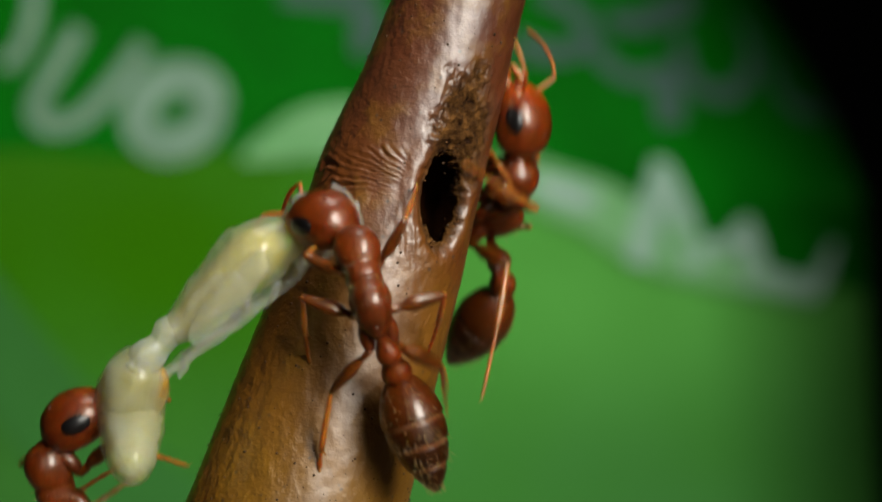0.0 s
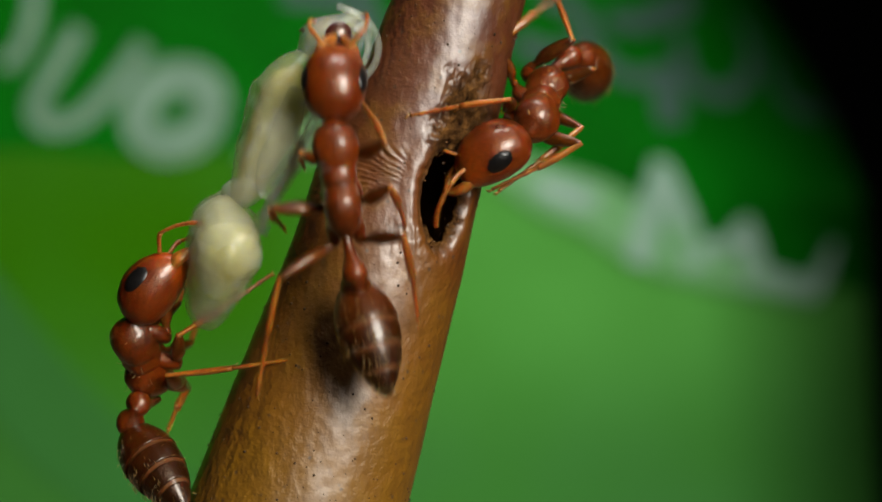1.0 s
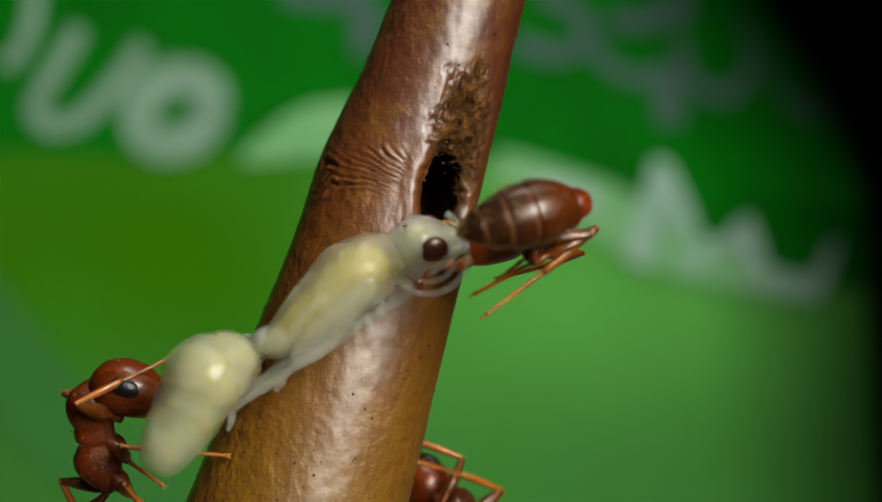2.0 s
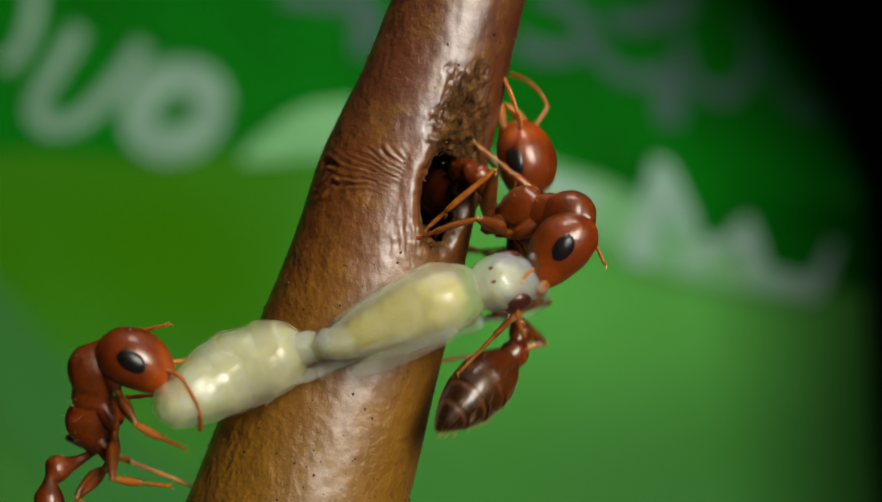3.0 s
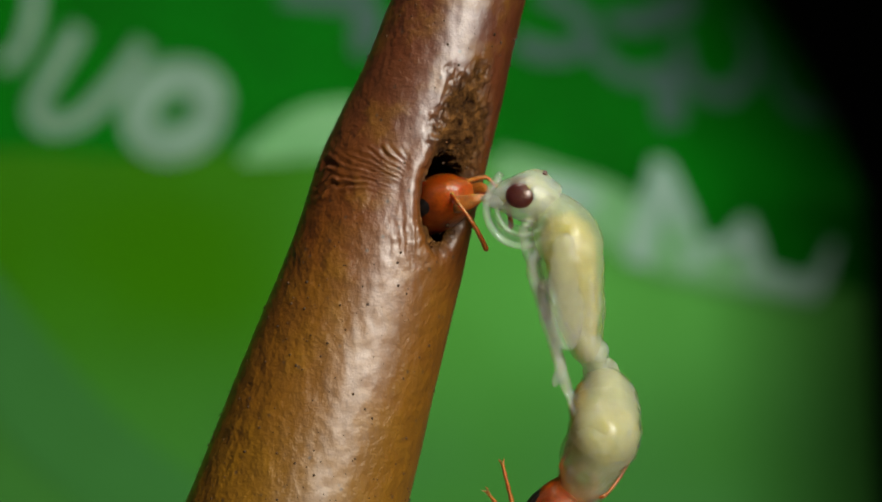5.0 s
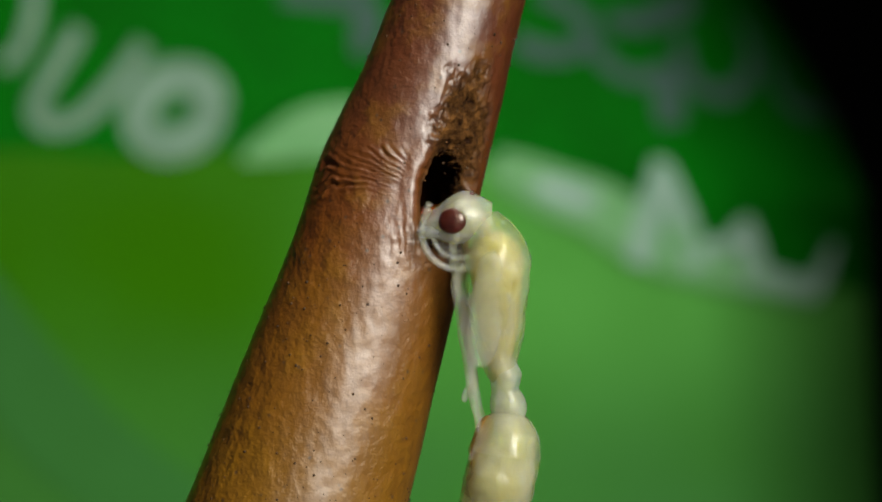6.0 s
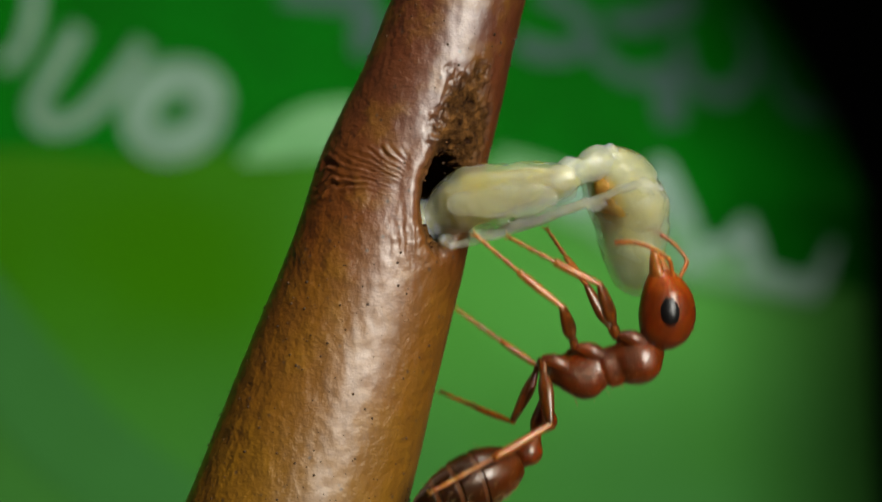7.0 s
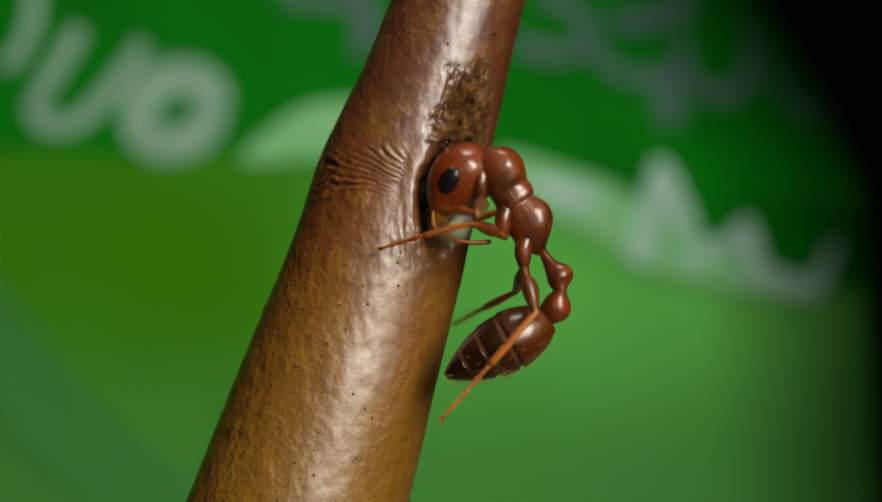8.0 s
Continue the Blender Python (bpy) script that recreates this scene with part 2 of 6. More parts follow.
def tube(bm, points, radii, n=10, steps=4, flat=1.0):
    rows = smooth_rows([(*p, r) for p, r in zip(points, radii)], steps)
    pts = [Vector(r[:3]) for r in rows]
    side, rings = None, []
    for i, p in enumerate(pts):
        ahead = (pts[min(i + 1, len(pts) - 1)] - pts[max(i - 1, 0)]).normalized()
        if side is None:
            side = ahead.orthogonal().normalized()
        side = (side - ahead * side.dot(ahead)).normalized()
        up = ahead.cross(side)
        r = max(float(rows[i][3]), 0.003)
        rings.append([p + side * (r * math.cos(2 * math.pi * k / n)) + up * (r * flat * math.sin(2 * math.pi * k / n)) for k in range(n)])
    skin(bm, rings)


def ball(bm, centre, radii, turn=(0, 0, 0), n=18):
    m = Matrix.LocRotScale(centre, Euler([radians(a) for a in turn]), radii)
    bmesh.ops.create_uvsphere(bm, u_segments=n, v_segments=n * 2 // 3, radius=1.0, matrix=m)


def part(name, bm, mat, parent=None, label="", smooth=True):
    """Links a bmesh in millimetres as one mesh object under its thing or part."""
    for v in bm.verts:
        v.co *= MM
    bmesh.ops.recalc_face_normals(bm, faces=bm.faces)
    me = bpy.data.meshes.new(name)
    bm.to_mesh(me)
    bm.free()
    me.materials.append(mat)
    if smooth:
        me.shade_smooth()
    ob = new(name, me)
    ob.parent = parent
    if label:
        tagged(ob, label)
    return ob


# ---- the hollow thorn with its entrance
AXIS_FOOT, AXIS = Vector((-0.969, 0, 0)), Vector((0.304, 0, 0.9527)).normalized()
SIDE, FRONT = Vector((AXIS.z, 0, -AXIS.x)), Vector((0, -1, 0))
HOLE_S, HOLE_A = 1.12, 0.66


def thorn_radius(s):
    r = 1.355 - 0.081 * s
    if s > 9:
        r -= 0.02 * (s - 9) ** 2
    return max(r, 0.02)


def thorn():
    n_around, s_values = 320, []
    s = -14.6
    while s < 15.2:
        s_values.append(s)
        s += 0.028 if -0.6 < s < 3.6 else (0.05 if -4.6 < s < 4.6 else 0.35)
    verts, cork, faces = [], [], []
    for s in s_values:
        base = thorn_radius(s)
        for i in range(n_around):
            # finer towards the front, where a is nought
            f = 2 * math.pi * i / n_around - math.pi
            a = f - 0.45 * math.sin(f - 0.4)
            p = AXIS_FOOT + AXIS * s + SIDE * (base * math.sin(a)) + FRONT * (base * math.cos(a))
            across, along = (a - HOLE_A) * base, s - HOLE_S
            tilt = across + 0.10 * along
            rag = 0.10 * noise.noise((across * 4, along * 4, 3.1)) + 0.03 * noise.noise((across * 14, along * 14, 7.7))
            d_hole = math.hypot(tilt / 0.42, along / 0.70) + rag
            r = base + 0.09 * math.exp(-((s - 1.25) / 1.0) ** 2) * max(-math.sin(a), 0)
            r += 0.010 * noise.noise((p.x * 2.2, p.y * 2.2, p.z * 1.1)) + 0.022 * noise.noise((p.x * 0.7, p.y * 0.7, p.z * 0.5 + 5))
            r += 0.006 * noise.noise((p.x * 7, p.y * 7, p.z * 5))
            # the rim rolls in, with a raised lip outside it
            near = math.exp(-((d_hole - 1.0) / 0.22) ** 2) if d_hole > 1 else 1.0
            r -= 0.13 * near
            r += 0.020 * math.exp(-((d_hole - 1.55) / 0.32) ** 2)
            # wrinkles that fan out from the rim
            fx, fz = -0.42 - across, along + 0.05
            far, spread = math.hypot(fx, fz), math.atan2(fz, fx)
            drift = noise.noise((across * 2.2, along * 5.0, 6.0))
            out = min(max((far - 0.7) / 0.7, 0), 1)
            mask = math.exp(-((spread - 0.27 + 0.40 * out) / (0.50 - 0.24 * out)) ** 4) * min(max((far - 0.30) / 0.25, 0), 1) * min(max((2.2 - far) / 0.35, 0), 1) if fx > -0.2 else 0.0
            bow = spread + 0.16 * noise.noise((across * 1.6, along * 1.6, 1.0)) + 0.03 * noise.noise((across * 5, along * 5, 3.0))
            ridge = math.sin(bow * 54) + 0.55 * math.sin(bow * 83 + 3.0 * drift)
            r += 0.024 * mask * ridge * max(0.25, 0.65 + 0.9 * drift)
            # puckers straight below the rim
            mask2 = math.exp(-((across + 0.45) / 0.35) ** 2 - ((along + 0.75) / 0.5) ** 2)
            r += 0.004 * mask2 * math.sin(across * 55 + along * 18 + 3 * noise.noise((across * 6, along * 6, 2.0)))
            r += 0.012 * mask2 * noise.noise((across * 13, along * 9, 6.5))
            # corky scar above the entrance
            d_scar = math.hypot((across - 0.02 + 0.02 * along) / 0.60, (along - 0.88) / 1.25) + 0.30 * noise.noise((across * 3, along * 3, 4.4))
            c = min(max((1.12 - d_scar) / 0.45, 0), 1)
            c = max(c, min(max((1.30 - d_hole) / 0.2, 0), 1) * (1.0 if across > -0.15 else 0.55))
            r += c * (0.075 * noise.noise((across * 7, along * 7, 8.0)) + 0.030 * noise.noise((across * 17, along * 17, 5.0)) - 0.035)
            verts.append((AXIS_FOOT + AXIS * s + SIDE * (r * math.sin(a)) + FRONT * (r * math.cos(a))) * MM)
            cork.append((c, d_hole))
    for j in range(len(s_values) - 1):
        for i in range(n_around):
            quad = (j * n_around + i, j * n_around + (i + 1) % n_around, (j + 1) * n_around + (i + 1) % n_around, (j + 1) * n_around + i)
            if min(cork[q][1] for q in quad) > 1.0:
                faces.append(quad)
    me = bpy.data.meshes.new("thorn")
    me.from_pydata(verts, [], faces)
    att = me.attributes.new("cork", "FLOAT", "POINT")
    att.data.foreach_set("value", [c[0] for c in cork])
    bm = bmesh.new()
    bm.from_mesh(me)
    bmesh.ops.delete(bm, geom=[v for v in bm.verts if not v.link_faces], context="VERTS")
    bmesh.ops.recalc_face_normals(bm, faces=bm.faces)
    bm.to_mesh(me)
    bm.free()
    me.materials.append(M_THORN)
    me.shade_smooth()
    ob = new("thorn", me)
    wall = ob.modifiers.new("wall", "SOLIDIFY")
    wall.thickness, wall.offset = 0.26 * MM, -1
    return tagged(ob, "hollow brown acacia thorn with a chewed entrance hole", "thorn")


THORN = thorn()


def skin_point(s, a, lift=0.0):
    r = thorn_radius(s) + lift
    return AXIS_FOOT + AXIS * s + SIDE * (r * math.sin(a)) + FRONT * (r * math.cos(a))


def thorn_bits():
    # frayed fibres on the rim
    bm = bmesh.new()
    for k in range(18):
        f = random.uniform(0, 2 * math.pi)
        w = random.uniform(0.98, 1.5)
        s = HOLE_S + 0.70 * w * math.sin(f)
        a = HOLE_A + (0.42 * w * math.cos(f) - 0.07 * w * math.sin(f)) / thorn_radius(s)
        base = skin_point(s, a, -0.07)
        out = (base - AXIS_FOOT - AXIS * s).normalized()
        along = Vector((random.gauss(0, 1), random.gauss(0, 1), random.gauss(0, 1))).normalized() * 0.7 + out * 0.25
        size = random.uniform(0.03, 0.10)
        tube(bm, [base, base + along * size * 0.5 + out * 0.01, base + along * size], [0.014, 0.012, 0.004], 4, 1)
    tagged(part("fibre", bm, M_FIBRE, THORN, "frayed brown fibres of the chewed rim"), kind="stuff")
    # dark raised pores on the skin
    bm = bmesh.new()
    for k in range(420):
        s, a = random.uniform(-4.8, 4.6), random.uniform(-1.75, 1.75)
        p = skin_point(s, a, -0.002)
        r = random.choice((0.009, 0.010, 0.012, 0.014, 0.017, 0.024))
        bmesh.ops.create_icosphere(bm, subdivisions=1, radius=r, matrix=Matrix.Translation(p))
    tagged(part("pore", bm, M_PORE, THORN, "tiny dark pores on the skin"), kind="stuff")


thorn_bits()


# ---- the printed card behind, a black sheet added beyond it and the table
CARD_Y = 45.0
PRINTED = []


def bend(x, z):
    """Depth of the card, whose upper corner is bent away to imitate lens vignetting."""
    d = (x - 7.6) + max(z - 2.0, 0) * 0.62 + min(z - 2.0, 0) * 0.10
    return CARD_Y + 0.18 * max(d, 0) ** 2


def flat_sheet(x0, x1, z0, z1, step):
    nx, nz = int((x1 - x0) / step), int((z1 - z0) / step)
    bm = bmesh.new()
    grid = []
    for j in range(nz + 1):
        row = []
        for i in range(nx + 1):
            x, z = x0 + (x1 - x0) * i / nx, z0 + (z1 - z0) * j / nz
            row.append(bm.verts.new((x, bend(x, z), z)))
        grid.append(row)
    for j in range(nz):
        for i in range(nx):
            bm.faces.new((grid[j][i], grid[j][i + 1], grid[j + 1][i + 1], grid[j + 1][i]))
    return bm


def card():
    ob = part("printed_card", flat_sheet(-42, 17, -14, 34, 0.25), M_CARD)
    wall = ob.modifiers.new("thickness", "SOLIDIFY")
    wall.thickness, wall.offset = 0.3 * MM, -1
    return tagged(ob, "glossy green printed card with white lettering, standing on edge", "card")


CARD = card()


def stroke(points, width, mat, name, lift=0.12, closed=False):
    """A printed line of even width on the card."""
    rows = smooth_rows([*points, points[0]] if closed else points, 7)
    bm = bmesh.new()
    pairs = []
    for i, p in enumerate(rows):
        a, b = rows[max(i - 1, 0)], rows[min(i + 1, len(rows) - 1)]
        d = Vector((b[0] - a[0], b[1] - a[1])).normalized()
        w = (p[2] if len(p) > 2 else width) / 2
        pair = []
        for s in (1, -1):
            x, z = p[0] - d.y * w * s, p[1] + d.x * w * s
            pair.append(bm.verts.new((x, bend(x, z) - lift - 0.006 * len(PRINTED), z)))
        pairs.append(pair)
    for a, b in zip(pairs, pairs[1:]):
        bm.faces.new((a[0], a[1], b[1], b[0]))
    PRINTED.append(part(name, bm, mat, CARD))
    return PRINTED[-1]


def disc_ring(x, z, rx, rz, width, mat, name, lean=0.0):
    pts = [(x + rx * math.cos(a) + lean * rz * math.sin(a), z + rz * math.sin(a)) for a in (2 * math.pi * k / 14 for k in range(14))]
    return stroke(pts, width, mat, name, closed=True)


def field(edge, top, name, mat, lift=0.05):
    """A printed colour field above a wavy lower edge."""
    rows = smooth_rows(edge, 14)
    bm = bmesh.new()
    cols = []
    for x, z in rows:
        col = []
        for k in range(141):
            h = z + (top - z) * k / 140
            col.append(bm.verts.new((x, bend(x, h) - lift, h)))
        cols.append(col)
    for a, b in zip(cols, cols[1:]):
        for k in range(140):
            bm.faces.new((a[k], b[k], b[k + 1], a[k + 1]))
    PRINTED.append(part(name, bm, mat, CARD))
    return PRINTED[-1]


def card_print():
    field([(-42, 2.5), (-25, 3.0), (-15, 3.4), (-10, 3.2), (-5, 3.5), (-1, 3.3), (2.5, 2.9), (5, 2.2), (8, 0.6), (11, -0.6), (13.5, -1.2), (17, -1.6)], 34, "green_field", M_INK_GREEN)
    for bar in ([(-13.75, 9.08, 0.57), (-13.79, 7.93, 0.57), (-14.17, 6.89, 0.57), (-14.84, 6.22, 0.57)],
                [(-12.21, 7.55, 0.65), (-12.93, 6.31, 0.65), (-13.60, 5.17, 0.65), (-13.64, 4.51, 0.65), (-13.03, 4.22, 0.65), (-12.27, 4.41, 0.65)],
                [(-10.02, 7.02, 0.67), (-10.84, 5.84, 0.67), (-11.79, 4.79, 0.67), (-12.27, 4.35, 0.67)]):
        stroke(bar, 0.7, M_INK_WHITE, "letter")
    disc_ring(-8.97, 4.75, 1.22, 1.14, 1.22, M_INK_WHITE, "letter", 0.2)
    stroke([(-6.74, 3.13, 0.29), (-5.60, 3.59, 1.14), (-4.27, 4.01, 1.81), (-2.74, 4.03, 2.10), (-1.60, 3.93, 2.10)], 1.0, M_INK_PALE, "letter")
    # looped letters along the top
    for bar in ([(-5.41, 8.66, 0.65), (-3.89, 8.51, 0.69), (-2.36, 8.51, 0.95)],
                [(-2.46, 8.32, 1.14), (-2.55, 7.36, 0.95), (-2.74, 6.60, 0.57)],
                [(2.50, 7.13, 0.69), (3.54, 6.70, 0.72), (4.69, 6.89, 0.69), (4.97, 7.65, 0.65), (4.21, 8.32, 0.65), (3.35, 8.70, 0.65)],
                [(4.97, 7.17, 0.61), (5.73, 6.26, 0.61), (6.70, 5.85, 0.57), (7.71, 6.24, 0.61)],
                [(5.65, 7.95, 0.65), (6.64, 7.80, 0.76), (7.81, 8.31, 0.95), (9.16, 9.07, 0.95)],
                [(7.82, 6.38, 0.95), (7.74, 5.29, 1.07), (7.87, 4.29, 0.95)],
                [(8.42, 7.55, 0.65), (8.45, 6.43, 0.69), (9.05, 5.66, 0.72), (10.19, 5.56, 0.72), (11.37, 6.58, 0.69), (11.93, 7.97, 0.65), (11.47, 8.93, 0.57)],
                [(13.08, 7.65, 0.57), (12.97, 6.29, 0.72), (13.92, 5.53, 0.72), (16.63, 5.85, 0.57)]):
        stroke(bar, 0.55, M_INK_GREY, "letter")
    stroke([(-16.5, -0.5, 2.0), (-14.6, -3.8, 3.0), (-12.0, -6.8, 3.2), (-8.5, -9.2, 2.6)], 2.0, M_INK_FAINT, "printed_band", 0.04)
    # pale swath along the edge of the field, with pointed letters on it
    stroke([(1.83, 2.98, 0.95), (2.78, 2.51, 1.43), (3.92, 1.99, 1.68), (5.26, 1.50, 1.81), (6.59, 0.66, 1.90), (7.92, -0.03, 1.71), (9.68, -0.64, 1.26), (11.61, -1.24, 0.84), (13.09, -1.67, 0.46)], 1.0, M_INK_PALE, "letter")
    for bar in ([(7.39, 3.08, 0.42), (7.05, 1.27, 0.88), (6.63, -0.45, 0.84)],
                [(7.47, 2.98, 0.42), (8.15, 1.08, 0.88), (8.69, -0.64, 0.76)],
                [(8.89, 0.12, 0.53), (9.79, 0.28, 0.53), (10.42, 0.99, 0.34)],
                [(10.43, 1.13, 0.46), (10.69, -0.07, 0.91), (10.89, -1.27, 0.80)],
                [(10.95, -0.74, 0.57), (12.09, -1.09, 0.69), (13.10, -1.31, 0.69)],
                [(14.72, 0.38, 0.38), (13.97, -0.68, 0.72), (13.14, -1.63, 0.72)],
                [(3.16, 2.31, 0.57), (4.31, 1.93, 0.88), (5.26, 1.65, 0.69)]):
        stroke(bar, 0.7, M_INK_BRIGHT, "letter")


card_print()


def box(name, lo, hi, mat, label, category, kind=""):
    bm = bmesh.new()
    bmesh.ops.create_cube(bm, size=1.0, matrix=Matrix.LocRotScale([(a + b) / 2 for a, b in zip(lo, hi)], None, [b - a for a, b in zip(lo, hi)]))
    bmesh.ops.bevel(bm, geom=bm.edges[:], offset=0.4, segments=2, affect="EDGES")
    return tagged(part(name, bm, mat, smooth=False), label, category, kind=kind)


box("floor", (-160, -160, -18), (160, 160, -14), M_TABLE, "plain wooden table top under the thorn", "table", "structure")
# added sheet: gives the vignetted upper right corner its black past the card
box("backdrop", (-160, 90, -14), (160, 94, 160), M_DARK_SHEET, "black cloth hanging behind the card", "cloth", "structure")


# ---- ants
SIDES = (("left", 1), ("right", -1))
LEGS = {"front": ((-0.58, 0.20, -0.42), 0.95, 1.55), "mid": ((-1.25, 0.20, -0.46), 0.90, 1.70), "hind": ((-1.80, 0.18, -0.46), 1.05, 2.10)}
FREE = {"front": (0.35, 0.42, -0.95), "mid": (-0.75, 0.50, -1.25), "hind": (-2.0, 0.40, -1.15)}
REST = {"front": (0.75, 1.15, -0.75), "mid": (-0.95, 1.60, -0.80), "hind": (-2.55, 1.25, -0.80)}
THORAX, PETIOLE, POSTPETIOLE = 1.75, 0.75, 0.55
HEAD_SIZE, THORAX_SIZE = (1.08, 1.12, 1.14), (1.0, 1.14, 1.16)


def ant_head(root):
    bm = bmesh.new()
    loft(bm, [(0.0, 0.07, 0.06, -0.02), (0.05, 0.20, 0.17, 0.0), (0.20, 0.35, 0.31, 0.02), (0.50, 0.425, 0.385, 0.03), (0.80, 0.40, 0.35, 0.01),
              (1.02, 0.31, 0.25, -0.04), (1.13, 0.22, 0.15, -0.08), (1.16, 0.12, 0.07, -0.09)], 28, 6, 2.15, 0.02)
    ball(bm, (0.36, 0, 0.385), (0.04, 0.04, 0.03))
    bmesh.ops.scale(bm, vec=HEAD_SIZE, verts=bm.verts)
    head, feelers = part("head", bm, M_HEAD, root), []
    for _, s in SIDES:
        bm = bmesh.new()
        ball(bm, (0.60, 0.328 * s, 0.125), (0.255, 0.110, 0.152), (18 * s, 10, -6 * s), 22)
        bmesh.ops.scale(bm, vec=HEAD_SIZE, verts=bm.verts)
        part("eye", bm, M_EYE, head, "black oval compound eye")
        bm = bmesh.new()
        tube(bm, [(1.00, 0.19 * s, -0.10), (1.15, 0.20 * s, -0.14), (1.30, 0.14 * s, -0.19), (1.41, 0.05 * s, -0.23), (1.45, 0.01 * s, -0.24)], [0.115, 0.12, 0.095, 0.05, 0.008], 10, 5, 0.7)
        bmesh.ops.scale(bm, vec=HEAD_SIZE, verts=bm.verts)
        part("mandible", bm, M_LEG, head)
        # the feeler turns at its socket
        bm = bmesh.new()
        tube(bm, [(0, 0, 0), (0.08, 0.08 * s, 0.12), (0.17, 0.20 * s, 0.24), (0.24, 0.27 * s, 0.29)], [0.038, 0.034, 0.036, 0.038], 8)
        joints = 11
        pts, rad = [], []
        for k in range(joints * 2 + 1):
            t = k / (joints * 2)
            pts.append((0.24 + 0.98 * t - 0.14 * t * t, (0.27 + 0.12 * t - 0.20 * t * t) * s, 0.29 + 0.05 * t - 0.36 * t * t))
            rad.append((0.028 + 0.015 * t) * (0.86 if k % 2 == 0 else 1.08))
        rad[-1] = 0.02
        tube(bm, pts, rad, 8, 2)
        feelers.append(part("antenna", bm, M_LEG, head))
    return head, feelers


def ant_thorax(root):
    bm = bmesh.new()
    loft(bm, [(0.03, 0.07, 0.07, -0.02), (-0.04, 0.14, 0.15, 0.0), (-0.14, 0.24, 0.25, 0.02), (-0.34, 0.305, 0.315, 0.03), (-0.56, 0.285, 0.30, 0.02),
              (-0.70, 0.245, 0.27, -0.01), (-0.80, 0.24, 0.275, -0.01), (-0.90, 0.24, 0.28, -0.02), (-0.97, 0.225, 0.26, -0.04), (-1.05, 0.235, 0.28, -0.03),
              (-1.22, 0.25, 0.32, -0.01), (-1.42, 0.245, 0.305, -0.03), (-1.58, 0.20, 0.225, -0.08), (-1.70, 0.12, 0.12, -0.11), (-1.78, 0.06, 0.06, -0.12)], 26, 6, 2.3, 0.05)
    bmesh.ops.scale(bm, vec=THORAX_SIZE, verts=bm.verts)
    thorax = part("thorax", bm, M_BODY, root)
    bm = bmesh.new()
    for k in range(46):
        x, a = random.uniform(-1.55, -0.1), random.uniform(0.2, math.pi - 0.2)
        base = Vector((x, 0.25 * math.cos(a), 0.28 * math.sin(a)))
        out = Vector((random.uniform(-0.3, 0.5), math.cos(a), math.sin(a))).normalized()
        tube(bm, [base, base + out * random.uniform(0.07, 0.15)], [0.004, 0.003], 3, 1)
    tagged(part("hair", bm, M_MEMBRANE, thorax), kind="stuff")
    for (hx, hy, hz), _, _ in LEGS.values():
        for _, s in SIDES:
            bm = bmesh.new()
            tube(bm, [(hx + 0.36, hy * 0.5 * s, hz * 0.35), (hx + 0.2, hy * 0.95 * s, hz * 0.75), (hx, hy * s, hz)], [0.14, 0.135, 0.075], 12, 4)
            part("coxa", bm, M_BODY, thorax)
    return thorax


def ant_waist(root):
    bm = bmesh.new()
    loft(bm, [(0.06, 0.06, 0.06, -0.10), (-0.10, 0.075, 0.07, -0.09), (-0.28, 0.10, 0.11, -0.05), (-0.45, 0.175, 0.19, 0.02), (-0.60, 0.185, 0.20, 0.02),
              (-0.70, 0.12, 0.13, -0.02), (-0.78, 0.07, 0.07, -0.04)], 20, 5, 2.0, 0.03)
    petiole = part("petiole", bm, M_BODY, root)
    bm = bmesh.new()
    loft(bm, [(0.05, 0.06, 0.06, -0.03), (-0.08, 0.11, 0.11, -0.01), (-0.24, 0.21, 0.21, 0.02), (-0.40, 0.235, 0.225, 0.01), (-0.52, 0.17, 0.16, -0.01), (-0.59, 0.10, 0.10, -0.02)], 20, 5, 2.0, 0.03)
    return petiole, part("postpetiole", bm, M_BODY, root)


